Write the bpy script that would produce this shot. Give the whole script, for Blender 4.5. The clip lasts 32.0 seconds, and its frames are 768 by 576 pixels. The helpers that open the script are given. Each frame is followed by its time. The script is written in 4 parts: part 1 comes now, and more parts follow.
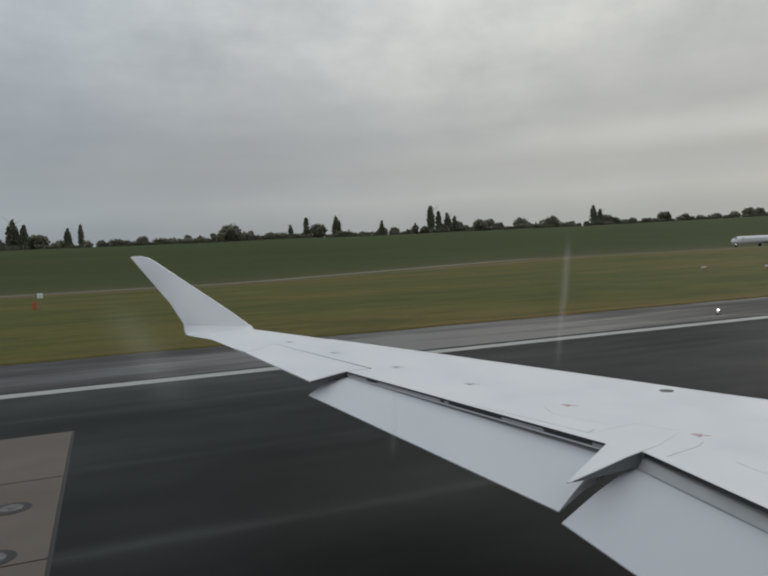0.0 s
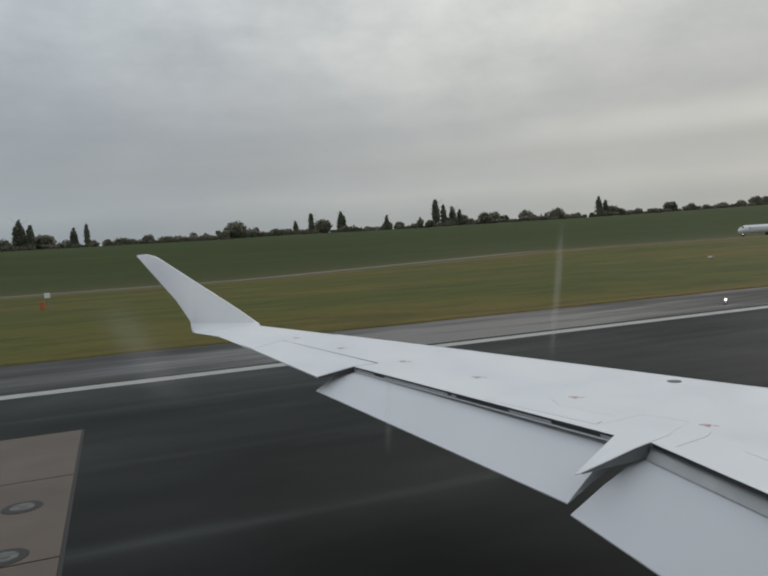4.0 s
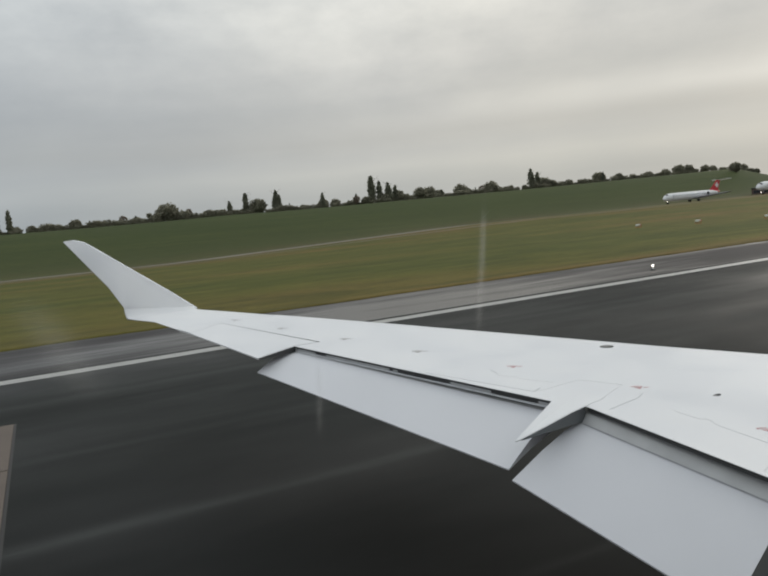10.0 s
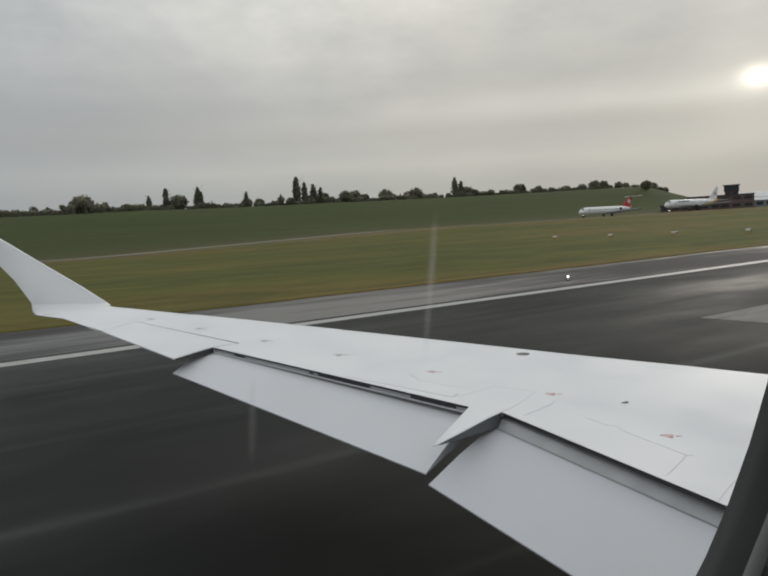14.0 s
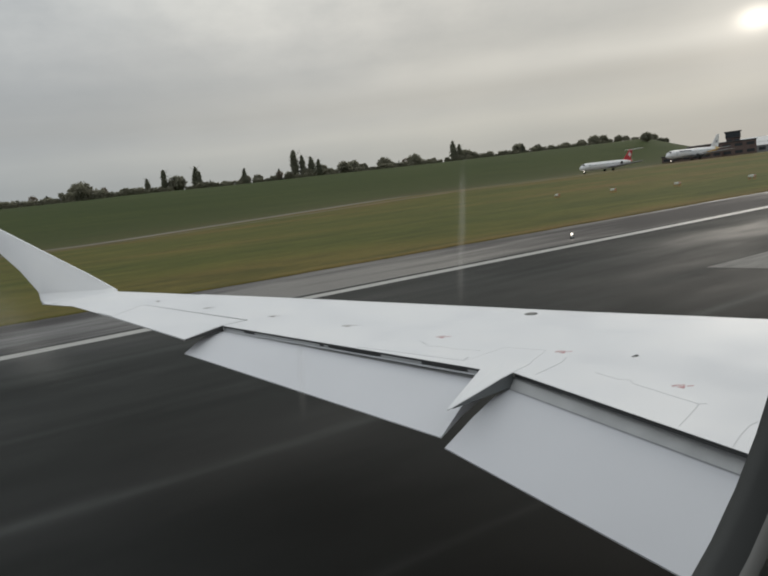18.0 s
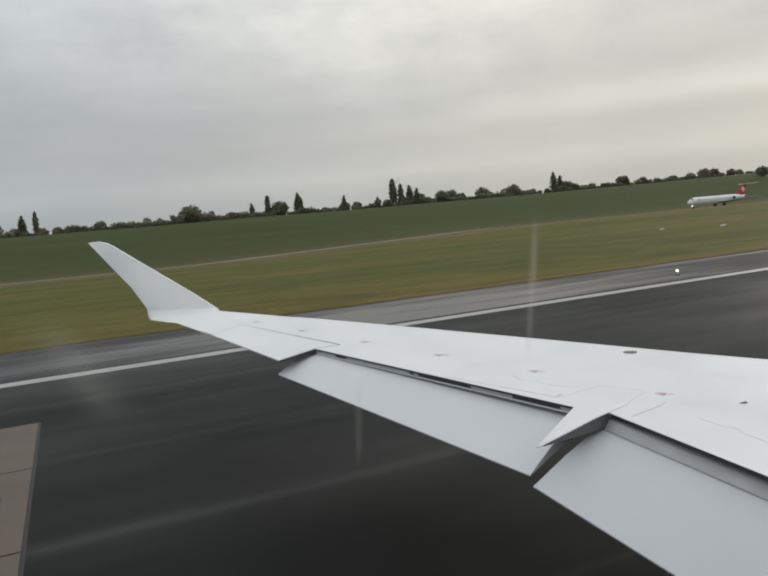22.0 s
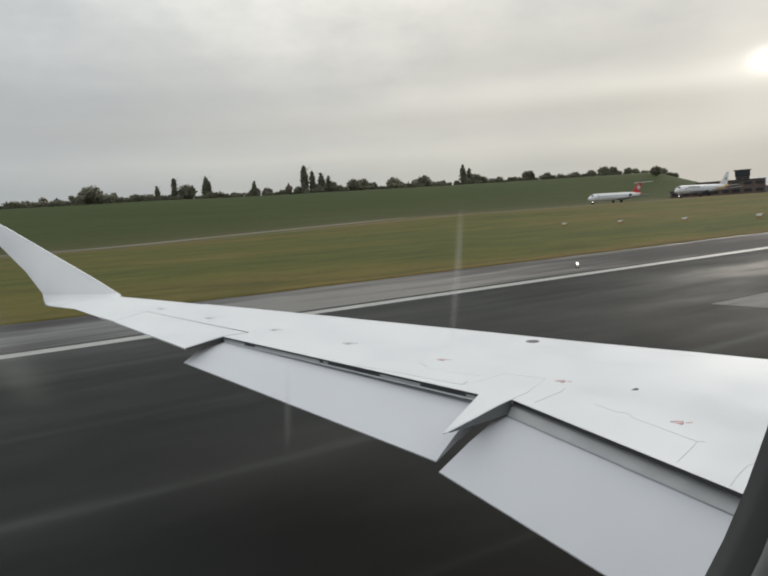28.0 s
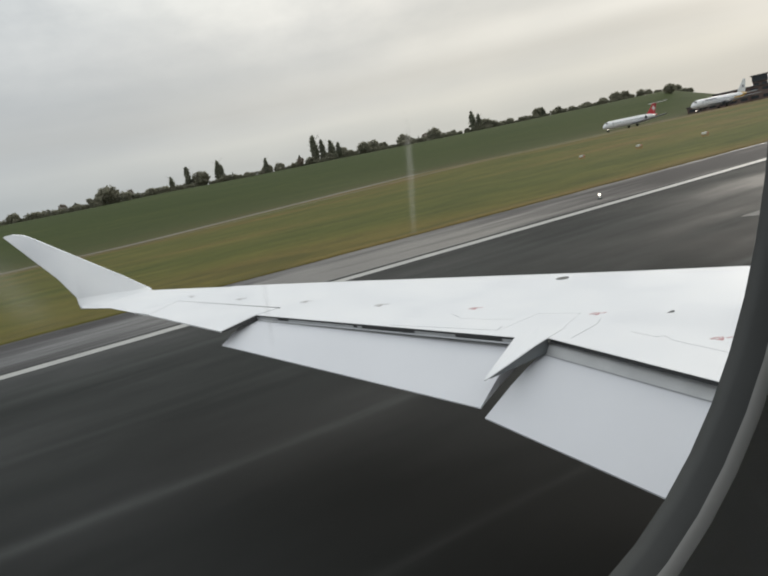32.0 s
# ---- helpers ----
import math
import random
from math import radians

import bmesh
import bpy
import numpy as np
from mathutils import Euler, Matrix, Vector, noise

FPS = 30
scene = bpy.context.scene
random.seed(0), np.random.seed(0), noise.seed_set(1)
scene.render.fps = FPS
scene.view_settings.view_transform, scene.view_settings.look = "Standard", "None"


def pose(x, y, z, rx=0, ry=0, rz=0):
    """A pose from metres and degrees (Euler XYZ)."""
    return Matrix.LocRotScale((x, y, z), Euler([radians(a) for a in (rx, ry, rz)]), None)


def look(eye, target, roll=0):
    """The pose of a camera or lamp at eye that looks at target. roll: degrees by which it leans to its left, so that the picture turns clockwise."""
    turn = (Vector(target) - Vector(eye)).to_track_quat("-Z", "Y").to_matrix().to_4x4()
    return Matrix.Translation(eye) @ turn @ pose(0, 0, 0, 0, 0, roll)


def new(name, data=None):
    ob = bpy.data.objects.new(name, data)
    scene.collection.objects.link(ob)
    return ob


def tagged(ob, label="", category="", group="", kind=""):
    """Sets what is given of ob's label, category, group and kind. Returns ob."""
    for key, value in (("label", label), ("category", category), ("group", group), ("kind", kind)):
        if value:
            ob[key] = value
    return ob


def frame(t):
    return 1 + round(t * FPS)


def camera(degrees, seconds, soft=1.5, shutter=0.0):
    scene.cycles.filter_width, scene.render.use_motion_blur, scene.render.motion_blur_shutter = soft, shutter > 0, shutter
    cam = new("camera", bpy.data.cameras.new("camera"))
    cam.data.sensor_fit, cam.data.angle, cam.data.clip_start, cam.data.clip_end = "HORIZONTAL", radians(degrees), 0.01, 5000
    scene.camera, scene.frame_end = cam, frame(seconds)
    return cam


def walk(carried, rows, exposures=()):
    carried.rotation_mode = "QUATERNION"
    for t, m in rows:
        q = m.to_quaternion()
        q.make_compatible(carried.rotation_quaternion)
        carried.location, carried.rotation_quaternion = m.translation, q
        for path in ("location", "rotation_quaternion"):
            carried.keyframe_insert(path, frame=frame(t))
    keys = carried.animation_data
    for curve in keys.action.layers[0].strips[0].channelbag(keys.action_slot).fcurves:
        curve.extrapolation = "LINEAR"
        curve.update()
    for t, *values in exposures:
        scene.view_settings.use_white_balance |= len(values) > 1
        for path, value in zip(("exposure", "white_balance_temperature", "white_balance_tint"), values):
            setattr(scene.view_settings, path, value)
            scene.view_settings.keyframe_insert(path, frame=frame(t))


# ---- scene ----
cam = camera(57.2, 32.0, soft=2.1)

# t, x, y, z, yaw, pitch, roll
PATH = [
    (0.0, 0.000, 0.000, 3.100, -21.80, -1.85, 3.01),
    (0.5, 0.000, 0.000, 3.100, -21.13, -3.43, 3.37),
    (1.0, 0.001, 0.000, 3.100, -21.18, -3.41, 4.22),
    (1.5, 0.001, -0.001, 3.100, -22.10, -1.96, 3.44),
    (2.0, 0.001, -0.001, 3.100, -22.65, -2.02, 2.56),
    (2.5, 0.001, -0.001, 3.100, -22.09, -2.54, 3.85),
    (4.5, 0.002, -0.002, 3.100, -21.22, -2.15, 3.84),
    (5.0, 0.002, -0.002, 3.100, -22.46, -2.37, 3.98),
    (5.5, 0.003, -0.002, 3.100, -23.36, -3.64, 5.04),
    (6.0, 0.003, -0.002, 3.100, -23.47, -3.15, 3.98),
    (6.5, 0.003, -0.002, 3.100, -23.51, -2.89, 3.60),
    (7.0, 0.003, -0.002, 3.100, -24.18, -2.90, 2.17),
    (7.5, 0.004, -0.003, 3.100, -23.54, -4.53, 7.63),
    (8.0, 0.004, -0.003, 3.101, -26.97, -4.36, 1.45),
    (8.5, 0.004, -0.003, 3.101, -27.23, -4.01, 3.41),
    (9.0, 0.004, -0.003, 3.101, -26.68, -3.95, 4.17),
    (9.5, 0.004, -0.003, 3.101, -26.63, -4.64, 5.84),
    (10.0, 0.004, -0.003, 3.101, -26.10, -4.52, 5.72),
    (10.5, 0.004, -0.003, 3.102, -25.75, -4.28, 5.94),
    (11.0, 0.004, -0.003, 3.102, -26.38, -3.37, 4.25),
    (11.5, 0.005, -0.003, 3.102, -26.27, -3.84, 4.46),
    (12.0, 0.006, -0.001, 3.103, -27.28, -4.52, 5.08),
    (12.5, 0.007, 0.000, 3.103, -28.14, -4.43, 4.61),
    (13.0, 0.009, 0.000, 3.103, -29.60, -4.68, 4.49),
    (13.5, 0.007, 0.005, 3.103, -32.34, -4.15, 4.60),
    (14.0, 0.006, 0.009, 3.102, -32.42, -4.75, 3.48),
    (14.5, 0.004, 0.014, 3.102, -32.52, -6.22, 5.05),
    (15.0, 0.001, 0.019, 3.101, -34.81, -5.01, 4.89),
    (15.5, 0.001, 0.017, 3.101, -37.09, -5.76, 6.38),
    (17.5, -0.001, 0.011, 3.100, -33.18, -6.19, 5.73),
    (18.0, -0.001, 0.009, 3.100, -31.78, -7.23, 6.99),
    (18.5, -0.001, 0.009, 3.101, -32.16, -6.75, 6.65),
    (19.0, -0.000, 0.010, 3.103, -31.97, -7.26, 5.36),
    (19.5, 0.001, 0.010, 3.103, -31.94, -7.75, 6.79),
    (20.0, 0.001, 0.009, 3.103, -31.14, -5.99, 5.84),
    (20.5, 0.002, 0.009, 3.103, -29.91, -6.18, 6.50),
    (21.0, 0.003, 0.009, 3.103, -27.98, -5.11, 4.75),
    (21.5, 0.004, 0.008, 3.103, -25.98, -4.60, 4.41),
    (22.0, 0.005, 0.008, 3.103, -24.44, -4.12, 5.41),
    (22.5, 0.007, 0.008, 3.103, -24.72, -4.78, 5.06),
    (23.0, 0.007, 0.007, 3.103, -26.14, -4.60, 4.73),
    (23.5, 0.008, 0.007, 3.103, -26.09, -5.42, 6.41),
    (24.0, 0.008, 0.007, 3.103, -27.63, -5.33, 3.80),
    (24.5, 0.009, 0.006, 3.103, -27.84, -5.63, 3.81),
    (25.0, 0.010, 0.006, 3.103, -28.43, -5.36, 3.12),
    (25.5, 0.011, 0.006, 3.103, -28.63, -7.33, 4.63),
    (27.5, 0.003, 0.006, 3.103, -30.60, -5.93, 3.55),
    (28.0, 0.001, 0.008, 3.103, -31.65, -5.65, 3.95),
    (28.5, 0.009, 0.004, 3.101, -30.86, -6.65, 6.83),
    (29.0, 0.016, -0.001, 3.099, -29.95, -8.23, 9.83),
    (29.5, 0.014, -0.004, 3.098, -30.23, -8.17, 9.21),
    (30.0, 0.003, -0.007, 3.096, -30.12, -8.69, 9.90),
    (30.5, -0.001, -0.008, 3.095, -30.11, -7.65, 9.13),
    (31.0, -0.006, -0.009, 3.094, -29.85, -7.84, 9.53),
    (31.5, -0.001, -0.009, 3.093, -29.68, -8.15, 10.56),
    (32.0, 0.003, -0.010, 3.092, -28.99, -8.53, 12.11),
]


# seconds, stops, kelvin, tint
EXPOSURES = [(0.0, -0.12, 6500, 10.9), (1.0, -0.08, 6500, 10.9), (2.0, -0.06, 6500, 10.9), (5.0, -0.05, 6500, 10.9), (7.0, 0.0, 6530, 10.9), (9.0, 0.0, 6620, 10.9), (10.0, 0.2, 6720, 11.2), (12.0, 0.2, 6790, 11.4), (13.0, 0.03, 6790, 11.4), (15.0, 0.07, 6790, 11.4), (18.0, 0.08, 6790, 11.4), (20.0, 0.18, 6790, 11.4), (23.0, 0.28, 6790, 11.4), (25.5, 0.28, 6790, 11.4), (28.0, 0.32, 6790, 11.4), (30.0, 0.42, 6790, 11.4), (32.0, 0.46, 6790, 11.4)]


def seat_view(x, y, z, yaw, pitch, roll):
    return pose(x, y, z, 90 + pitch, 0, yaw) @ pose(0, 0, 0, 0, 0, -roll)


walk(cam, [(r[0], seat_view(*r[1:])) for r in PATH], EXPOSURES)

# ------------------------------------------------------------------ light
SUN_AZ, SUN_EL = radians(-60.8), radians(9.1)
SUN_DIR = Vector((-math.sin(SUN_AZ) * math.cos(SUN_EL), math.cos(SUN_AZ) * math.cos(SUN_EL), math.sin(SUN_EL)))


class Nodes:
    """A short way to wire node trees."""

    def __init__(self, tree):
        self.tree = tree

    def add(self, kind, at=None, **values):
        node = self.tree.nodes.new(kind)
        at = at or {}
        if "operation" in at:
            node.operation = at["operation"]
        if "clamp" in at:
            node.use_clamp = at["clamp"]
        if "blend" in at:
            node.data_type, node.blend_type = "RGBA", at["blend"]
        if "sky" in at:
            node.sky_type, node.sun_disc, node.sun_elevation, node.sun_rotation = at["sky"], False, SUN_EL, -SUN_AZ
        for key, value in values.items():
            slot = node.inputs[int(key[1:])] if key[0] == "i" and key[1:].isdigit() else node.inputs[key]
            if isinstance(value, bpy.types.NodeSocket):
                self.tree.links.new(value, slot)
            else:
                slot.default_value = value
        return node

    def math(self, op, a, b=0.0, clamp=False):
        return self.add("ShaderNodeMath", {"operation": op, "clamp": clamp}, i0=a, i1=b).outputs[0]

    def ramp(self, fac, stops):
        node = self.add("ShaderNodeValToRGB", None, i0=fac)
        band = node.color_ramp
        while len(band.elements) < len(stops):
            band.elements.new(0.5)
        for e, (p, c) in zip(band.elements, stops):
            e.position, e.color = p, (*c, 1) if len(c) == 3 else c
        return node.outputs[0]

    def mix(self, fac, a, b, blend="MIX"):
        return self.add("ShaderNodeMix", {"blend": blend}, i0=fac, i6=a, i7=b).outputs[2]

    def noise(self, vector, scale, detail=4.0, rough=0.55):
        return self.add("ShaderNodeTexNoise", None, Vector=vector, Scale=scale, Detail=detail, Roughness=rough).outputs[0]

    def mapped(self, vector, scale=(1, 1, 1), loc=(0, 0, 0), rot=(0, 0, 0)):
        return self.add("ShaderNodeMapping", None, Vector=vector, Scale=scale, Location=loc, Rotation=rot).outputs[0]


def grey(v):
    return (v, v, v, 1)


world = bpy.data.worlds.new("overcast_sky")
scene.world = world
world.use_nodes = True
world.node_tree.nodes.clear()
n = Nodes(world.node_tree)
coord = n.add("ShaderNodeTexCoord").outputs["Generated"]
xyz = n.add("ShaderNodeSeparateXYZ", None, i0=coord)
height = xyz.outputs[2]
# a stratus deck: level layers by elevation, wavering a little with the bearing
bearing = n.math("ARCTAN2", xyz.outputs[0], xyz.outputs[1])
flat = n.add("ShaderNodeCombineXYZ", None, X=bearing, Y=height).outputs[0]
waver = n.noise(n.mapped(flat, (2.1, 5.0, 1), (1.3, 0.4, 0)), 1.0, 2.0, 0.5)
layer = n.math("ADD", height, n.math("MULTIPLY", n.math("SUBTRACT", waver, 0.5), 0.05))
base = n.ramp(layer, [(0.0, (0.330, 0.348, 0.357)), (0.055, (0.347, 0.362, 0.366)), (0.088, (0.420, 0.430, 0.425)), (0.108, (0.402, 0.412, 0.413)), (0.13, (0.385, 0.392, 0.39)), (0.18, (0.405, 0.416, 0.42)), (0.23, (0.46, 0.47, 0.473)), (0.30, (0.555, 0.565, 0.56)), (0.42, (0.67, 0.68, 0.67)), (1.0, (0.95, 0.96, 0.96))])
streaks = n.noise(n.mapped(flat, (2.6, 30.0, 1), (2.3, 0.4, 0), (0, 0, radians(1.5))), 1.0, 3.0, 0.5)
broad = n.noise(n.mapped(flat, (2.2, 4.0, 1), (5.1, 2.2, 0)), 1.0, 3.0, 0.5)
puff = n.noise(n.mapped(flat, (8.0, 15.0, 1), (3, 1, 0), (0, 0, radians(12))), 1.0, 5.0, 0.58)
bands = n.ramp(streaks, [(0.30, (0.972, 0.975, 0.978)), (0.70, (1.028, 1.025, 1.022))])
masses = n.ramp(broad, [(0.30, (0.93, 0.94, 0.955)), (0.70, (1.07, 1.065, 1.05))])
puffs = n.mix(n.ramp(height, [(0.14, grey(0.15)), (0.30, grey(1.0))]), (1, 1, 1, 1), n.ramp(puff, [(0.30, (0.89, 0.90, 0.915)), (0.70, (1.11, 1.105, 1.095))]))
cloud = n.mix(1.0, n.mix(1.0, base, bands, "MULTIPLY"), n.mix(1.0, masses, puffs, "MULTIPLY"), "MULTIPLY")
# a thinner, brighter mass of cloud high over the wing
bright_way = Vector((math.sin(radians(29)) * math.cos(radians(24)), math.cos(radians(29)) * math.cos(radians(24)), math.sin(radians(24))))
mass = n.math("MAXIMUM", n.add("ShaderNodeVectorMath", {"operation": "DOT_PRODUCT"}, i0=coord, i1=bright_way).outputs["Value"], 0.0)
mass = n.math("MULTIPLY", n.math("POWER", mass, 45.0), n.math("MULTIPLY", puff, 0.22))
cloud = n.mix(mass, cloud, (1, 1, 1, 1))
toward = n.add("ShaderNodeVectorMath", {"operation": "DOT_PRODUCT"}, i0=coord, i1=SUN_DIR).outputs["Value"]
toward = n.math("MAXIMUM", toward, 0.0)
# the bright slit in the deck where the sun stands behind thinner cloud
slit = n.math("DIVIDE", n.math("SUBTRACT", layer, math.sin(SUN_EL) - 0.004), 0.019)
slit = n.math("POWER", 2.718, n.math("MULTIPLY", n.math("MULTIPLY", slit, slit), -1.0))
slit = n.math("MULTIPLY", slit, n.math("MULTIPLY", n.math("POWER", toward, 9.0), 0.125))
warm = n.mix(slit, (0, 0, 0, 1), (0.965, 0.955, 0.92, 1))
spot = n.math("DIVIDE", n.math("SUBTRACT", height, math.sin(SUN_EL)), 0.016)
spot = n.math("POWER", 2.718, n.math("MULTIPLY", n.math("MULTIPLY", spot, spot), -1.0))
disc = n.mix(n.math("MULTIPLY", spot, n.math("POWER", toward, 5200.0)), (0, 0, 0, 1), (0.62, 0.58, 0.52, 1))
halo = n.mix(n.math("MULTIPLY", n.math("POWER", toward, 380.0), 0.13), (0, 0, 0, 1), (1.0, 0.945, 0.865, 1))
cool = n.math("MULTIPLY", n.math("SUBTRACT", 0.93, toward, True), 2.0, True)
cloud = n.mix(cool, cloud, n.mix(1.0, cloud, (0.735, 0.80, 0.895, 1), "MULTIPLY"))
glow = n.mix(1.0, n.mix(1.0, n.mix(1.0, cloud, warm, "ADD"), halo, "ADD"), disc, "ADD")
nishita = n.add("ShaderNodeTexSky", {"sky": "NISHITA"}).outputs[0]
back_clouds = n.add("ShaderNodeBackground", None, Color=n.mix(1.0, glow, (0.99, 0.985, 0.952, 1), "MULTIPLY"), Strength=1.2).outputs[0]
back_sky = n.add("ShaderNodeBackground", None, Color=nishita, Strength=0.05).outputs[0]
n.add("ShaderNodeOutputWorld", None, Surface=n.add("ShaderNodeMixShader", None, i0=0.985, i1=back_sky, i2=back_clouds).outputs[0])

sun = new("sun", bpy.data.lights.new("sun", "SUN"))
sun.data.energy, sun.data.angle, sun.data.color = 0.4, radians(14), (1.0, 0.95, 0.885)
sun.matrix_world = look(SUN_DIR * 100, (0, 0, 0))


# ------------------------------------------------------------------ materials
def material(name, build, rough=0.6, metal=0.0, spec=0.5, coat=0.0):
    """build(n, place, random) returns colour and, if wanted, a height for the bump and its depth, and a roughness."""
    mat = bpy.data.materials.new(name)
    mat.use_nodes = True
    mat.node_tree.nodes.clear()
    n = Nodes(mat.node_tree)
    place = n.add("ShaderNodeTexCoord").outputs["Object"]
    got = build(n, place)
    got = got if isinstance(got, tuple) else (got,)
    color = got[0]
    bsdf = n.add("ShaderNodeBsdfPrincipled", None, **{"Base Color": color, "Roughness": rough, "Metallic": metal, "Specular IOR Level": spec, "Coat Weight": coat})
    if len(got) > 1 and got[1] is not None:
        bump = n.add("ShaderNodeBump", None, Height=got[1], Distance=got[2], Strength=0.7).outputs[0]
        mat.node_tree.links.new(bump, bsdf.inputs["Normal"])
    if len(got) > 3:
        mat.node_tree.links.new(got[3], bsdf.inputs["Roughness"])
    n.add("ShaderNodeOutputMaterial", None, Surface=bsdf.outputs[0])
    return mat


def stained(color, amount=0.12, scale=1.5, grain=40.0, depth=0.0005):
    """A plain paint or plastic with faint stains and grain."""
    def build(n, place):
        stain = n.noise(place, scale, 5)
        fine = n.noise(place, grain, 3)
        shade = n.math("ADD", n.math("MULTIPLY", n.math("SUBTRACT", stain, 0.5), amount * 2), 1.0)
        shade = n.math("ADD", shade, n.math("MULTIPLY", n.math("SUBTRACT", fine, 0.5), amount * 0.5))
        return n.mix(1.0, (*color, 1), n.add("ShaderNodeCombineColor", None, i0=shade, i1=shade, i2=shade).outputs[0], "MULTIPLY"), fine, depth
    return build


def wing_paint(n, place):
    streak = n.noise(n.mapped(place, (1.0, 0.7, 1)), 1.1, 4)
    fine = n.math("ADD", n.math("MULTIPLY", n.noise(place, 55, 3), 0.2), n.math("MULTIPLY", n.noise(n.mapped(place, (1.0, 1.6, 1)), 2.2, 3), 8.0))
    # uneven paint tone, widened to put faint cloud reflections into the colour
    color = n.ramp(streak, [(0.30, (0.635, 0.642, 0.657)), (0.50, (0.705, 0.709, 0.718)), (0.72, (0.75, 0.75, 0.748))])
    return color, fine, 0.0002, n.ramp(streak, [(0.3, grey(0.68)), (0.7, grey(0.55))])


def asphalt(n, place):
    across = n.add("ShaderNodeSeparateXYZ", None, i0=place).outputs[1]
    wear = n.noise(n.mapped(place, (0.03, 0.35, 1)), 1.0, 6, 0.6)
    patch = n.noise(n.mapped(place, (0.07, 0.16, 1), (7, 3, 0)), 1.0, 4)
    streak = n.noise(n.mapped(place, (0.02, 1.3, 1)), 1.0, 3)
    thin = n.noise(n.mapped(place, (0.05, 5.0, 1), (1, 4, 0)), 1.0, 4, 0.6)
    blot = n.noise(n.mapped(place, (0.22, 0.55, 1), (4, 6, 0)), 1.0, 6, 0.66)
    grain = n.noise(place, 60, 3)
    color = n.ramp(wear, [(0.25, (0.0146, 0.0162, 0.0152)), (0.5, (0.0214, 0.0236, 0.0222)), (0.76, (0.0332, 0.0355, 0.0334))])
    color = n.mix(n.math("MULTIPLY", n.math("SUBTRACT", streak, 0.56, True), 0.9), color, (0.074, 0.078, 0.074, 1))
    color = n.mix(n.math("MULTIPLY", n.math("SUBTRACT", thin, 0.58, True), 0.5), color, (0.065, 0.069, 0.066, 1))
    color = n.mix(n.math("MULTIPLY", n.math("SUBTRACT", blot, 0.50, True), 2.2), color, (0.051, 0.054, 0.051, 1))
    color = n.mix(n.math("MULTIPLY", n.math("SUBTRACT", patch, 0.44, True), 2.0), color, (0.011, 0.0112, 0.0108, 1))
    # tyre rubber along the wheel tracks near the centre line
    rubber = n.ramp(n.math("DIVIDE", across, 24.0), [(0.0, grey(0.95)), (0.30, grey(0.85)), (0.46, grey(0.35)), (0.66, grey(0.0))])
    color = n.mix(rubber, color, n.mix(0.22, (0.0046, 0.0049, 0.0044, 1), color))
    # pale worn seams between the paving lanes, broken by wear
    broken = n.ramp(n.noise(n.mapped(place, (0.10, 0.9, 1), (3, 8, 0)), 1.0, 5, 0.65), [(0.36, grey(0.0)), (0.68, grey(0.6))])
    bent = n.math("ADD", across, n.math("MULTIPLY", n.noise(n.mapped(place, (0.25, 0.1, 1)), 1.0, 4), 0.5))
    for y, wide, strong in ((5.1, 0.10, 0.6), (8.9, 0.20, 1.0), (12.8, 0.24, 0.35), (18.05, 0.26, 0.5)):
        off = n.math("DIVIDE", n.math("SUBTRACT", bent, y), wide)
        line = n.math("POWER", 2.718, n.math("MULTIPLY", n.math("MULTIPLY", off, off), -1.0))
        color = n.mix(n.math("MULTIPLY", n.math("MULTIPLY", line, strong), broken), color, (0.082, 0.086, 0.082, 1))
    return color, grain, 0.004, n.ramp(patch, [(0.35, grey(0.92)), (0.54, grey(0.70)), (0.68, grey(0.52))])


def shoulder_asphalt(n, place):
    wear = n.noise(n.mapped(place, (0.05, 0.6, 1)), 1.0, 6, 0.62)
    wet = n.noise(n.mapped(place, (0.035, 0.22, 1), (2, 9, 0)), 1.0, 4)
    grain = n.noise(place, 60, 3)
    color = n.ramp(wear, [(0.25, (0.0145, 0.0122, 0.0124)), (0.55, (0.0245, 0.0212, 0.0214)), (0.8, (0.046, 0.0410, 0.0405))])
    return color, grain, 0.004, n.ramp(wet, [(0.40, grey(0.85)), (0.60, grey(0.28))])


def pale_asphalt(n, place):
    wear = n.noise(n.mapped(place, (0.03, 0.3, 1)), 1.0, 6, 0.62)
    return n.ramp(wear, [(0.25, (0.150, 0.136, 0.113)), (0.7, (0.250, 0.230, 0.194))]), n.noise(place, 30, 2), 0.003


def concrete(n, place):
    stain = n.noise(place, 0.35, 6, 0.62)
    fine = n.noise(place, 24, 4)
    color = n.ramp(stain, [(0.3, (0.080, 0.060, 0.046)), (0.55, (0.118, 0.090, 0.070)), (0.78, (0.150, 0.117, 0.094))])
    seed = n.add("ShaderNodeObjectInfo").outputs["Random"]
    return n.mix(n.math("MULTIPLY", seed, 0.3), color, (0.090, 0.070, 0.056, 1)), fine, 0.002


def road_paint(n, place):
    wear = n.noise(n.mapped(place, (0.4, 3.0, 1)), 2.0, 6, 0.7)
    return n.ramp(wear, [(0.28, (0.17, 0.166, 0.156)), (0.48, (0.335, 0.33, 0.312)), (0.75, (0.45, 0.442, 0.418))]), n.noise(place, 50, 2), 0.002


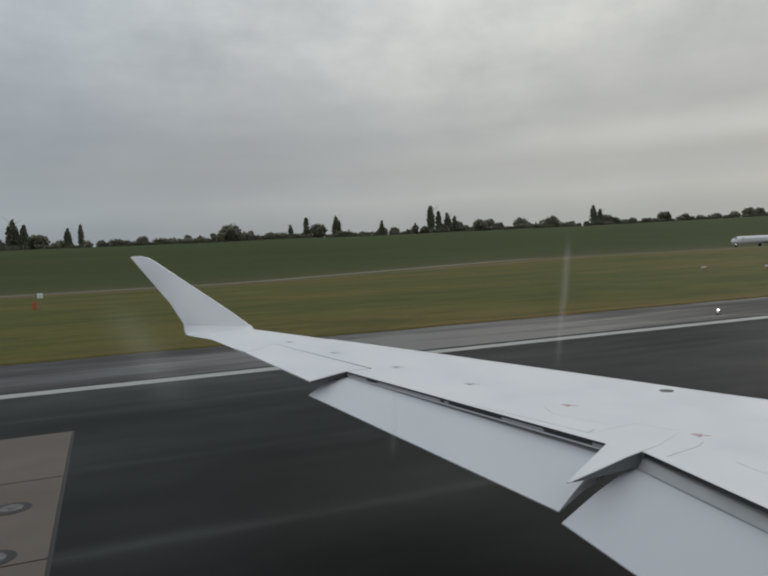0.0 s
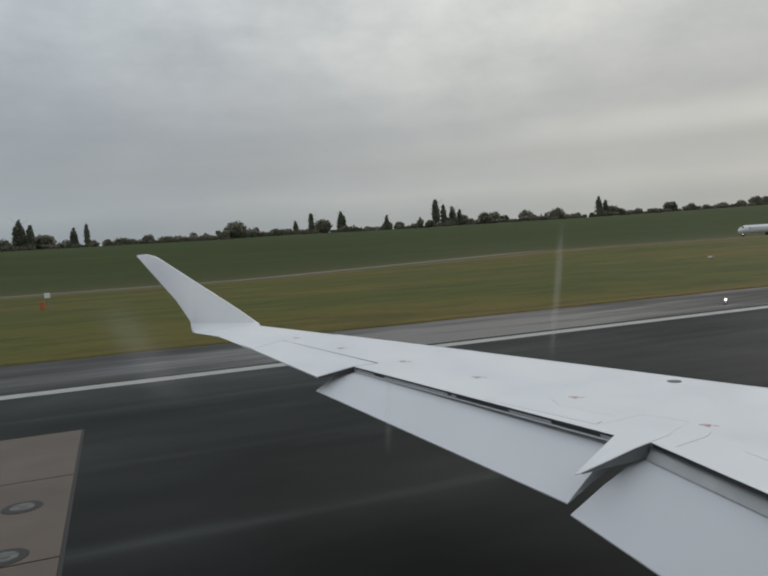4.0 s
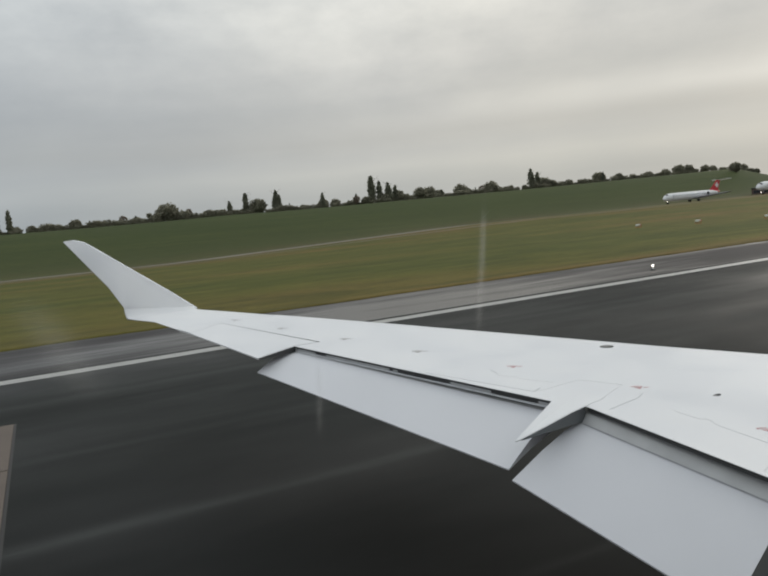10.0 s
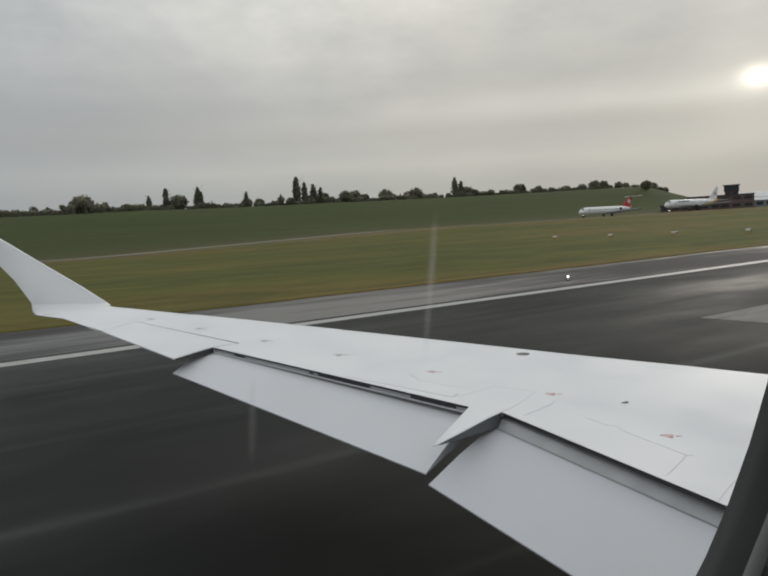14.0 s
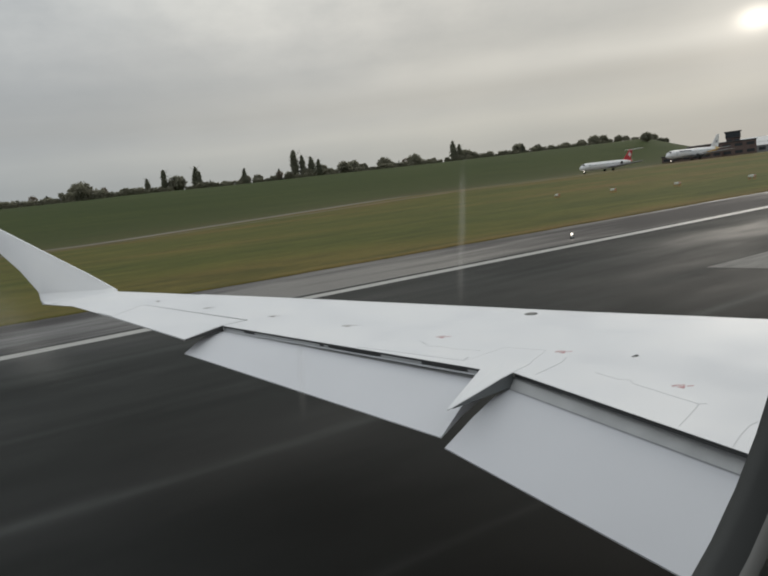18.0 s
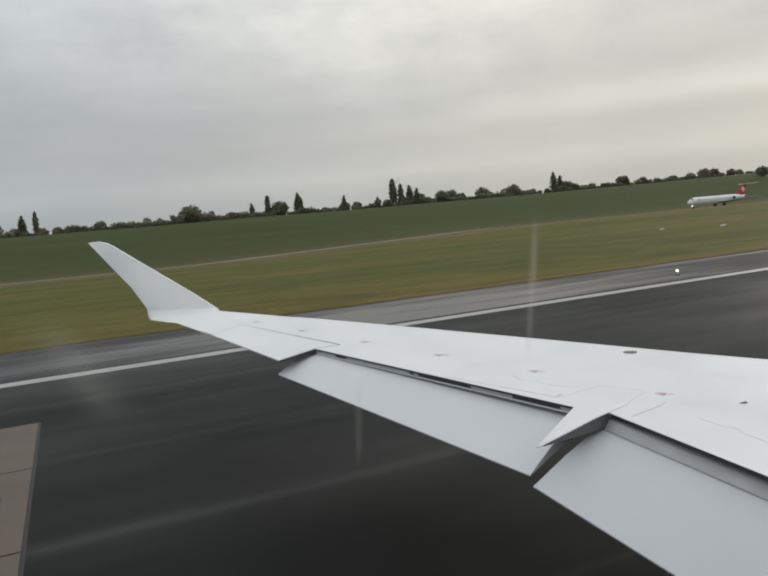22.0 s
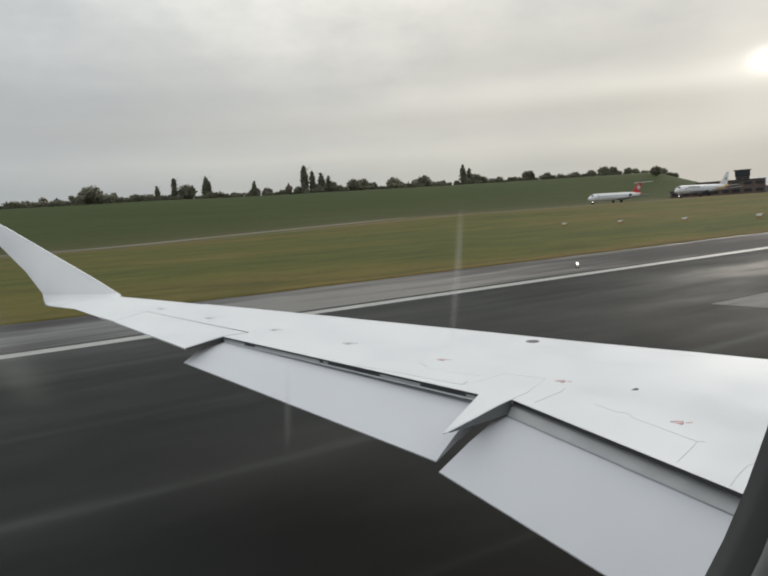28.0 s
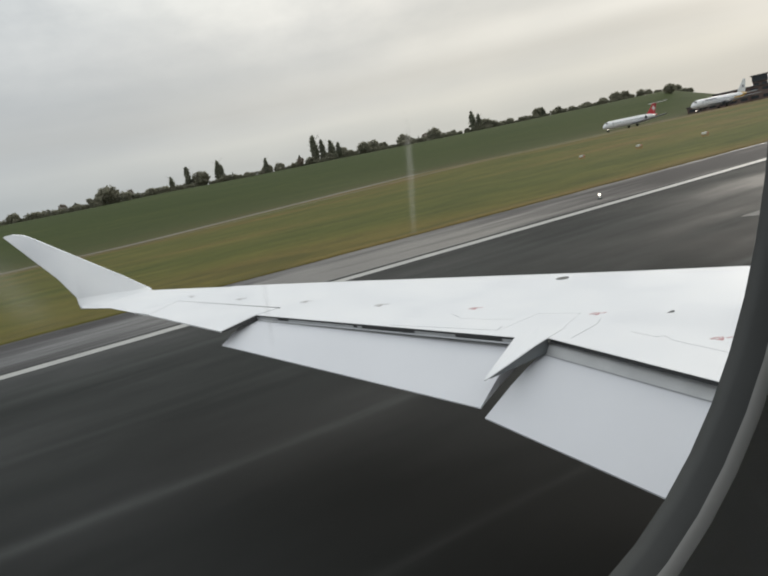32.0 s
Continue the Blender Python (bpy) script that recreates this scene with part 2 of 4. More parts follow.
def worn_paint(n, place):
    wear = n.noise(n.mapped(place, (0.25, 4.0, 1)), 2.0, 6, 0.7)
    return n.ramp(wear, [(0.30, (0.075, 0.074, 0.068)), (0.52, (0.155, 0.153, 0.142)), (0.75, (0.21, 0.207, 0.194))]), n.noise(place, 50, 2), 0.002


def rough_grass(n, place):
    across = n.add("ShaderNodeSeparateXYZ", None, i0=place).outputs[1]
    strip = n.noise(n.mapped(place, (0.012, 0.035, 1)), 1.0, 4, 0.55)
    patch = n.noise(n.mapped(place, (0.07, 0.11, 1), (5, 2, 0)), 1.0, 6, 0.6)
    tuft = n.noise(n.mapped(place, (1.2, 2.6, 1)), 1.0, 5, 0.7)
    dash = n.noise(n.mapped(place, (0.11, 0.34, 1), (9, 1, 0)), 1.0, 6, 0.70)
    belt = n.ramp(n.math("DIVIDE", across, 240.0), [(0.13, grey(0.48)), (0.155, grey(0.24)), (0.21, grey(0.07)), (0.28, grey(0.14)), (0.40, grey(0.20)), (0.62, grey(0.20)), (0.76, grey(0.42)), (0.95, grey(0.30))])
    dry = n.math("ADD", n.math("MULTIPLY", n.math("SUBTRACT", strip, 0.5), 2.2), belt, True)
    color = n.ramp(dry, [(0.0, (0.088, 0.095, 0.022)), (0.22, (0.120, 0.110, 0.027)), (0.50, (0.156, 0.113, 0.035)), (0.9, (0.200, 0.110, 0.042))])
    color = n.mix(n.ramp(patch, [(0.42, grey(0)), (0.72, grey(0.55))]), color, (0.078, 0.082, 0.019, 1))
    color = n.mix(n.ramp(dash, [(0.32, grey(0.75)), (0.52, grey(0))]), color, (0.046, 0.054, 0.016, 1))
    color = n.mix(n.ramp(dash, [(0.54, grey(0)), (0.74, grey(0.6))]), color, (0.160, 0.142, 0.042, 1))
    color = n.mix(n.ramp(tuft, [(0.3, grey(0.45)), (0.6, grey(0))]), color, (0.036, 0.041, 0.015, 1))
    return color, tuft, 0.08


def field_grass(n, place):
    strip = n.noise(n.mapped(place, (0.014, 0.02, 1)), 1.0, 6, 0.62)
    tuft = n.noise(n.mapped(place, (0.3, 0.5, 1)), 1.0, 5, 0.7)
    color = n.ramp(strip, [(0.3, (0.046, 0.060, 0.021)), (0.55, (0.058, 0.072, 0.025)), (0.78, (0.078, 0.086, 0.030))])
    # a dry brown margin along the foot of the hill
    across = n.add("ShaderNodeSeparateXYZ", None, i0=place).outputs[1]
    ragged = n.math("ADD", n.math("DIVIDE", across, 400.0), n.math("MULTIPLY", n.math("SUBTRACT", strip, 0.5), 0.22))
    margin = n.ramp(ragged, [(0.50, grey(0.75)), (0.575, grey(0.6)), (0.66, grey(0.12)), (0.80, grey(0))])
    color = n.mix(margin, color, (0.112, 0.083, 0.040, 1))
    return n.mix(n.ramp(tuft, [(0.3, grey(0.4)), (0.6, grey(0))]), color, (0.024, 0.040, 0.016, 1)), tuft, 0.1


def leaves(dark, light):
    def build(n, place):
        isle = n.add("ShaderNodeNewGeometry").outputs["Random Per Island"]
        seed = n.add("ShaderNodeObjectInfo").outputs["Random"]
        tone = n.math("ADD", n.math("MULTIPLY", isle, 0.7), n.math("MULTIPLY", seed, 0.3))
        return n.ramp(tone, [(0.0, dark), (1.0, light)])
    return build


def brick_wall(n, place):
    tex = n.add("ShaderNodeTexBrick", None, Vector=n.mapped(place, (1, 1, 1)), Scale=2.0, Color1=(0.16, 0.055, 0.045, 1), Color2=(0.11, 0.042, 0.038, 1), Mortar=(0.17, 0.14, 0.12, 1))
    return n.mix(n.noise(place, 0.4, 4), tex.outputs[0], (0.085, 0.036, 0.034, 1))


def leaf_material(name, dark, light):
    """Leaves that pass on some of the light that falls on their far side."""
    mat = bpy.data.materials.new(name)
    mat.use_nodes = True
    mat.node_tree.nodes.clear()
    n = Nodes(mat.node_tree)
    color = leaves(dark, light)(n, None)
    front = n.add("ShaderNodeBsdfDiffuse", None, Color=color).outputs[0]
    back = n.add("ShaderNodeBsdfTranslucent", None, Color=color).outputs[0]
    n.add("ShaderNodeOutputMaterial", None, Surface=n.add("ShaderNodeAddShader", None, i0=front, i1=back).outputs[0])
    return mat


M = {
    "wing": material("white_wing_paint", wing_paint, 0.6, spec=0.36),
    "flap": material("grey_white_flap_paint", stained((0.52, 0.527, 0.55), 0.07, 1.2), 0.6),
    "outer_flap": material("pale_flap_paint", stained((0.585, 0.59, 0.61), 0.08, 1.4), 0.6),
    "flap_nose": material("bare_grey_flap_nose", stained((0.39, 0.393, 0.393), 0.26, 5), 0.5),
    "grime": material("grey_flap_grime", stained((0.30, 0.305, 0.315), 0.4, 14), 0.7),
    "le": material("polished_leading_edge", stained((0.82, 0.82, 0.82), 0.06, 3), 0.25, 0.6),
    "seam": material("dark_panel_seam", stained((0.44, 0.45, 0.46), 0.1), 0.7),
    "soft_seam": material("soft_panel_seam", stained((0.53, 0.535, 0.545), 0.2, 9), 0.65),
    "faint_seam": material("faint_panel_seam", stained((0.64, 0.645, 0.65), 0.05), 0.65),
    "shroud": material("grey_slot_shroud", stained((0.32, 0.325, 0.33), 0.30, 6), 0.6),
    # near-black: the shade of the flap gaps is put into this colour
    "cove": material("flap_gap_shade", stained((0.035, 0.036, 0.036), 0.2, 3), 0.7),
    "red_mark": material("faded_red_stencil", stained((0.44, 0.215, 0.22), 0.45, 25), 0.6),
    "faint_mark": material("faded_grey_stencil", stained((0.30, 0.28, 0.27), 0.3, 20), 0.6),
    "cap": material("dull_metal_cap", stained((0.085, 0.09, 0.086), 0.15, 20), 0.5, 0.3),
    "keel": material("fairing_side_shade", stained((0.12, 0.13, 0.133), 0.2, 3), 0.7),
    "lining": material("pale_cabin_lining", stained((0.66, 0.65, 0.62), 0.08, 8), 0.9),
    "gasket": material("black_rubber_gasket", stained((0.060, 0.062, 0.060), 0.2, 30), 0.6, spec=0.4),
    "plastic": material("pale_cabin_plastic", stained((0.46, 0.45, 0.425), 0.05, 6), 0.55),
    "wall": material("grey_cabin_wall", stained((0.74, 0.73, 0.70), 0.06, 6), 0.6),
    "asphalt": material("runway_asphalt", asphalt, 0.8, spec=0.13),
    "shoulder": material("damp_shoulder_asphalt", shoulder_asphalt, 0.5, spec=0.34),
    "taxi": material("pale_taxiway_asphalt", pale_asphalt, 0.95, spec=0.03),
    "dirt": material("pale_brown_dirt", stained((0.20, 0.18, 0.145), 0.3, 0.05), 0.95, spec=0.05),
    "concrete": material("brown_runway_concrete", concrete, 0.75),
    "joint": material("black_joint_sealant", stained((0.022, 0.020, 0.018), 0.2), 0.7),
    "paint": material("worn_white_runway_paint", road_paint, 0.6),
    "old_paint": material("rubber_stained_old_paint", worn_paint, 0.75, spec=0.15),
    "yellow": material("yellow_guide_paint", stained((0.42, 0.29, 0.035), 0.2, 2), 0.6),
    "grass": material("rough_airfield_grass", rough_grass, 0.95, spec=0.1),
    "field": material("green_hill_grass", field_grass, 0.95, spec=0.1),
    "poplar": leaf_material("poplar_leaves", (0.100, 0.104, 0.077), (0.164, 0.164, 0.122)),
    "oak": leaf_material("broad_leaves", (0.100, 0.099, 0.074), (0.168, 0.160, 0.120)),
    "autumn": leaf_material("thin_autumn_leaves", (0.105, 0.090, 0.070), (0.175, 0.145, 0.115)),
    "fir": leaf_material("conifer_needles", (0.055, 0.062, 0.048), (0.098, 0.105, 0.078)),
    "bark": material("grey_brown_bark", stained((0.09, 0.075, 0.06), 0.3, 2), 0.9),
    "jet_white": material("white_jet_paint", stained((0.72, 0.72, 0.72), 0.05, 0.5), 0.35),
    "jet_red": material("red_tail_paint", stained((0.50, 0.020, 0.030), 0.08, 0.5), 0.4),
    "jet_gold": material("golden_yellow_jet_paint", stained((0.58, 0.33, 0.05), 0.08, 0.5), 0.4),
    "jet_dark": material("dark_window_band", stained((0.03, 0.032, 0.035), 0.1), 0.3),
    "jet_grey": material("grey_jet_metal", stained((0.22, 0.22, 0.23), 0.1, 1), 0.4, 0.3),
    "jet_door": material("pale_grey_door_paint", stained((0.52, 0.52, 0.53), 0.06, 1), 0.45),
    "jet_blue": material("dark_purple_lettering", stained((0.06, 0.055, 0.09), 0.1), 0.5),
    "rubber": material("tyre_rubber", stained((0.02, 0.02, 0.02), 0.2), 0.8),
    "brick": material("dark_red_brick", brick_wall, 0.9),
    "cladding": material("grey_cladding", stained((0.20, 0.205, 0.21), 0.12, 0.3), 0.6),
    "blue_clad": material("blue_grey_cladding", stained((0.15, 0.17, 0.20), 0.12, 0.3), 0.6),
    "roof_white": material("white_metal_roof", stained((0.55, 0.55, 0.54), 0.08, 0.4), 0.5),
    "roof_dark": material("dark_flat_roof", stained((0.05, 0.05, 0.05), 0.15, 0.5), 0.8),
    "glass": material("dark_window_glass", stained((0.02, 0.024, 0.028), 0.1), 0.1),
    "orange": material("orange_red_marker_paint", stained((0.45, 0.12, 0.05), 0.15, 8), 0.6),
    "lamp_white": material("white_fitting_paint", stained((0.75, 0.75, 0.72), 0.08, 10), 0.5),
}
lens = bpy.data.materials.new("lit_runway_lens")
lens.use_nodes = True
lens.node_tree.nodes.clear()
n = Nodes(lens.node_tree)
n.add("ShaderNodeOutputMaterial", None, Surface=n.add("ShaderNodeEmission", None, Color=(1, 0.95, 0.85, 1), Strength=4.0).outputs[0])
M["lens"] = lens


# ------------------------------------------------------------------ mesh helpers
def mesh_of(name, verts, faces, mats, smooth=False, slots=None):
    me = bpy.data.meshes.new(name)
    me.from_pydata([tuple(v) for v in verts], [], faces)
    for m in mats if isinstance(mats, (list, tuple)) else [mats]:
        me.materials.append(m)
    if slots:
        me.polygons.foreach_set("material_index", slots)
    if smooth:
        me.polygons.foreach_set("use_smooth", [True] * len(me.polygons))
    bm = bmesh.new()
    bm.from_mesh(me)
    bmesh.ops.recalc_face_normals(bm, faces=bm.faces)
    bm.to_mesh(me)
    bm.free()
    me.update()
    return me


def part(name, bm, mat, parent=None, label="", smooth=False):
    """Links a bmesh, or a mesh, as one object under its thing."""
    if isinstance(bm, bmesh.types.BMesh):
        me = bpy.data.meshes.new(name)
        bmesh.ops.recalc_face_normals(bm, faces=bm.faces)
        if smooth:
            for f in bm.faces:
                f.smooth = True
        bm.to_mesh(me)
        bm.free()
        me.materials.append(mat)
    else:
        me = bm
    ob = new(name, me)
    ob.parent = parent
    if label:
        tagged(ob, label)
    return ob


def thing(name, label, category, at=(0, 0, 0), turn=0, group="", kind=""):
    ob = new(name)
    ob.matrix_basis = pose(*at, 0, 0, turn)
    return tagged(ob, label, category, group, kind)


def box(size, at=(0, 0, 0), bevel=0.0, turn=0):
    bm = bmesh.new()
    bmesh.ops.create_cube(bm, size=1, matrix=pose(*at, 0, 0, turn) @ Matrix.Diagonal((*size, 1)))
    if bevel:
        bmesh.ops.bevel(bm, geom=bm.edges[:], offset=bevel, segments=2, affect="EDGES", profile=0.5)
    return bm


def tube(r1, r2, length, at, rot=(0, 0, 0), sides=16):
    bm = bmesh.new()
    bmesh.ops.create_cone(bm, cap_ends=True, segments=sides, radius1=r1, radius2=r2, depth=length, matrix=pose(*at, *rot))
    return bm


def loft(rings, closed=True, caps=True):
    """A skin over rings of equally many points."""
    verts = [v for ring in rings for v in ring]
    k = len(rings[0])
    faces = []
    for i in range(len(rings) - 1):
        for j in range(k if closed else k - 1):
            a, b = i * k + j, i * k + (j + 1) % k
            faces.append((a, b, b + k, a + k))
    if caps:
        faces += [tuple(range(k)), tuple(range((len(rings) - 1) * k, len(rings) * k))]
    return verts, faces


def prism(outline, down):
    """A slab under an outline of 3D points: down is its thickness, or one for each point."""
    k = len(outline)
    deep = down if isinstance(down, (list, tuple)) else [down] * k
    verts = [Vector(p) for p in outline] + [Vector(p) - Vector((0, 0, d)) for p, d in zip(outline, deep)]
    faces = [tuple(range(k)), tuple(range(k, 2 * k))] + [(i, (i + 1) % k, (i + 1) % k + k, i + k) for i in range(k)]
    return verts, faces


# ------------------------------------------------------------------ ground
def crest_angle(az):
    """How high the hill's crest stands over the eye, in degrees, by bearing."""
    return float(np.interp(az, [-60, -57, -53, -38, -27, -20, -14, -9, 0, 40], [-0.2, 0.7, 2.0, 2.2, 2.35, 2.4, 2.5, 2.45, 2.45, 2.2]))


def ground_z(x, y):
    if y < 60:
        return 0.0
    az = math.degrees(math.atan2(-x, y))
    gentle = float(np.interp(x, [40, 140, 300], [0, 2.6, 3.0])) * min(1.0, max(0.0, (y - 60) / 140)) ** 1.5
    top = 3.1 + 400 / max(0.35, math.cos(radians(az))) * math.tan(radians(crest_angle(az)))
    s = min(1.0, max(0.0, (y - 236) / 160))
    s = s * s * (3 - 2 * s)
    z = gentle + (top - gentle) * s
    if y > 470:
        z *= max(0.0, 1 - (y - 470) / 500)
    return z


def spread(*stretches):
    out = []
    for a, b, step in stretches:
        out += list(np.arange(a, b, step))
    return out + [stretches[-1][1]]


gx = spread((-4500, -600, 300), (-600, -60, 30), (-60, 620, 10), (620, 1200, 40), (1200, 4500, 300))
gy = spread((-900, 0, 150), (0, 31.5, 10.5), (31.5, 200, 12), (200, 236, 6), (236, 480, 8), (480, 980, 50), (980, 4500, 320))
verts = [(x, y, ground_z(x, y) - 0.03) for y in gy for x in gx]
faces, slots = [], []
w = len(gx)
for j in range(len(gy) - 1):
    for i in range(w - 1):
        faces.append((j * w + i, j * w + i + 1, (j + 1) * w + i + 1, (j + 1) * w + i))
        slots.append(1 if gy[j] >= 228 and gx[i] < 640 else 0)
ground = new("ground", mesh_of("ground", verts, faces, [M["grass"], M["field"]], True, slots))
tagged(ground, "rough olive and brown airfield grass rising to a green hill", "grass", kind="structure")


def strip(name, y0, y1, x0, x1, z, mat, label, category, step=40, thick=0.0, edge=0.0):
    """A level or ground-following band along the runway, its far edge frayed by edge metres."""
    xs = list(np.arange(x0, x1, step)) + [x1]
    rng = random.Random(7)
    rows = []
    for x in xs:
        far = y1 + rng.uniform(-edge, edge)
        rows.append([(x, y0, ground_z(x, y0) + z), (x, far, ground_z(x, far) + z)])
    verts, faces = loft(rows, closed=False, caps=False)
    ob = new(name, mesh_of(name, verts, faces, mat))
    return tagged(ob, label, category, kind="structure")


runway = strip("runway", -24, 22.9, -1200, 1500, 0.0, M["asphalt"], "dark grey asphalt runway with faint tyre streaks", "runway")
shoulder = strip("runway_shoulder", 22.9, 31.0, -1200, 1500, -0.004, M["shoulder"], "damp grey asphalt shoulder beside the runway", "pavement", step=1.5, edge=0.10)
taxiway = strip("taxiway", 206, 226, -900, 700, 0.03, M["taxi"], "pale grey taxiway crossing the grass", "road", step=12)
strip("track", 186, 189.5, -900, 700, 0.03, M["dirt"], "narrow pale track through dry grass", "road", step=12, edge=0.8)
edge_line = strip("runway_edge_line", 21.65, 22.42, -1200, 1500, 0.006, M["paint"], "worn white runway edge line", "road marking")
touchdown = strip("touchdown_mark", 9.3, 12.2, 18.5, 41.0, 0.006, M["old_paint"], "worn white touchdown mark on the runway", "road marking", step=3)
edge_line["kind"] = touchdown["kind"] = "structure"

# a slanting exit beyond the wing, with its yellow guide line
exit_rows, guide_rows = [], []
for y in np.arange(30.6, 207, 6):
    x = 88 + (y - 31) * 2.2
    exit_rows.append([(x - 9, y, ground_z(x - 9, y) - 0.008), (x + 9, y, ground_z(x + 9, y) - 0.008)])
    guide_rows.append([(x - 0.25, y, ground_z(x - 0.25, y) + 0.004), (x + 0.25, y, ground_z(x + 0.25, y) + 0.004)])
tagged(new("exit_taxiway", mesh_of("exit_taxiway", *loft(exit_rows, closed=False, caps=False), M["concrete"])), "brown concrete exit leading to the taxiway", "road", kind="structure")
tagged(new("guide_line", mesh_of("guide_line", *loft(guide_rows, closed=False, caps=False), M["yellow"])), "yellow guide line along the exit", "road marking", kind="structure")

# the turf stands a little higher than the pavement, with an uneven lip
rng = random.Random(3)
rows = []
for x in np.arange(-60, 300, 0.3):
    lip = 30.75 + 0.22 * noise.noise((x * 0.35, 0, 0)) + 0.10 * noise.noise((x * 1.7, 4, 0)) + rng.uniform(-0.03, 0.03)
    high = 0.055 + 0.02 * noise.noise((x * 0.9, 9, 0)) + rng.uniform(-0.012, 0.012)
    rows.append([(x, lip, -0.06), (x, lip + 0.05, high * 0.75), (x, lip + 0.22, high), (x, lip + 0.9, high * 0.7), (x, lip + 2.6, -0.034)])
verge = new("grass_verge", mesh_of("grass_verge", *loft(rows, closed=False, caps=False), M["grass"], True))
tagged(verge, "uneven lip of olive turf along the shoulder", "grass", kind="stuff")

# runway start markings, well behind
threshold = tagged(new("threshold_marking", mesh_of("threshold_marking", *prism([(-46, -20, 0.007), (-45.2, -20, 0.007), (-45.2, 20, 0.007), (-46, 20, 0.007)], 0.006), M["paint"])), "white runway threshold line and stripes", "road marking", kind="structure")
stripe_mesh = mesh_of("stripe", *prism([(-15, -0.9, 0.007), (15, -0.9, 0.007), (15, 0.9, 0.007), (-15, 0.9, 0.007)], 0.006), M["paint"])
for k in range(6):
    for sgn in (-1, 1):
        ob = part("stripe", stripe_mesh, None, threshold)
        ob.matrix_basis = pose(-64, sgn * (2.7 + 3.6 * k) - 1.2, 0)

# older concrete paving behind, in slabs
slab_mesh = mesh_of("slab", *prism([(-2.98, -1.78, 0.016), (2.98, -1.78, 0.016), (2.98, 1.78, 0.016), (-2.98, 1.78, 0.016)], 0.03), M["concrete"])
paving = tagged(new("concrete_paving", mesh_of("concrete_paving", *prism([(-42.8, -4, 0.003), (-0.70, -4, 0.003), (-0.70, 15.95, 0.003), (-42.8, 15.95, 0.003)], 0.02), M["joint"])),
                "brown concrete runway slabs with dark sealed joints", "pavement", kind="structure")
for i in range(7):
    for j in range(-1, 4):
        ob = part("slab", slab_mesh, None, paving)
        ob.matrix_basis = pose(-3.73 - 6.0 * i, 10.5 - 3.6 * j, 0)


# ------------------------------------------------------------------ the wing, seen from the cabin
def wz(y, dz=0.0):
    """Height of the wing's upper skin: it rises towards the tip."""
    return 2.116 - 0.042 * (11.3 - y) + dz


def on_wing(x, y, dz=0.0):
    return (x, y, wz(y, dz))


def lead_x(y):
    """The leading edge, by distance along the span."""
    return float(np.interp(y, [0.2, 2.84, 3.42, 4.42, 5.91, 7.93, 9.13, 12.0], [7.0, 5.72, 5.52, 5.12, 4.61, 3.89, 3.44, 2.36]))


def rear_x(y):
    """The rear edge of the fixed wing: the flap coves, the aileron's hinge, the tip."""
    return float(np.interp(y, [0.2, 2.03, 3.635, 3.64, 3.88, 7.36, 7.37, 9.90, 9.91, 10.995, 11.81], [2.82, 3.03, 3.214, 3.214, 3.126, 2.45, 2.76, 2.26, 1.64, 1.51, 1.20]))


airliner = thing("airliner", "white airliner with lowered flaps, upswept winglet and round hull", "airliner", (0, 0, 0))

# fixed wing: sections from the rear edge over the top to the nose and back below
sections = []
for y in (0.2, 1.0, 2.03, 2.84, 3.635, 3.66, 3.88, 4.6, 5.5, 6.5, 7.36, 7.372, 8.2, 9.0, 9.895, 9.912, 10.5, 11.0, 11.45, 11.81):
    a, b = rear_x(y), lead_x(y)
    c = b - a
    thick = 0.10 * (lead_x(y) - rear_x(min(max(y, 3.7), 9.0)) + 1.0)
    profile = [(0, 0), (0.15, 0.002), (0.35, 0.006), (0.55, 0.009), (0.72, 0.009), (0.84, 0.006), (0.92, 0.000),
               (0.965, -0.012), (0.99, -0.030), (1.0, -0.055), (0.985, -0.08), (0.93, -0.11)]
    ring = [on_wing(a + u * c, y, v) for u, v in profile]
    ring += [on_wing(a + 0.7 * c, y, -thick * 0.75), on_wing(a + 0.3 * c, y, -thick * 0.65), on_wing(a + 0.012, y, -0.010)]
    sections.append(ring)
verts, faces = loft(sections)
wing = part("wing_skin", mesh_of("wing_skin", verts, faces, M["wing"], True), None, airliner, "glossy white painted wing skin")
wing.data.set_sharp_from_angle(angle=radians(35))

# polished nose strip
rows = []
for y in np.linspace(0.4, 11.7, 24):
    a, b = rear_x(y), lead_x(y)
    c = b - a
    rows.append([on_wing(a + u * c + 0.003, y, v + 0.0025) for u, v in ((0.955, -0.010), (0.985, -0.026), (1.002, -0.055), (0.985, -0.083))])
part("leading_edge", mesh_of("leading_edge", *loft(rows, closed=False, caps=False), M["le"], True), None, airliner, "bare polished metal leading edge")

# aileron, a slab of its own behind a narrow gap
ail = [on_wing(1.944, 7.068), on_wing(2.455, 7.385), on_wing(2.735, 7.40), on_wing(2.67, 7.70), on_wing(2.245, 9.885), on_wing(1.720, 9.376)]
part("aileron", mesh_of("aileron", *prism(ail, [0.012, 0.07, 0.09, 0.09, 0.07, 0.012]), M["wing"]), None, airliner, "white aileron")

tip = [on_wing(2.262, 9.930), on_wing(1.735, 9.402), on_wing(1.650, 9.915), on_wing(1.66, 9.95)]
part("tip_panel", mesh_of("tip_panel", *prism([Vector(p) + Vector((0, 0, 0.0005)) for p in tip], 0.02), M["wing"]), None, airliner)

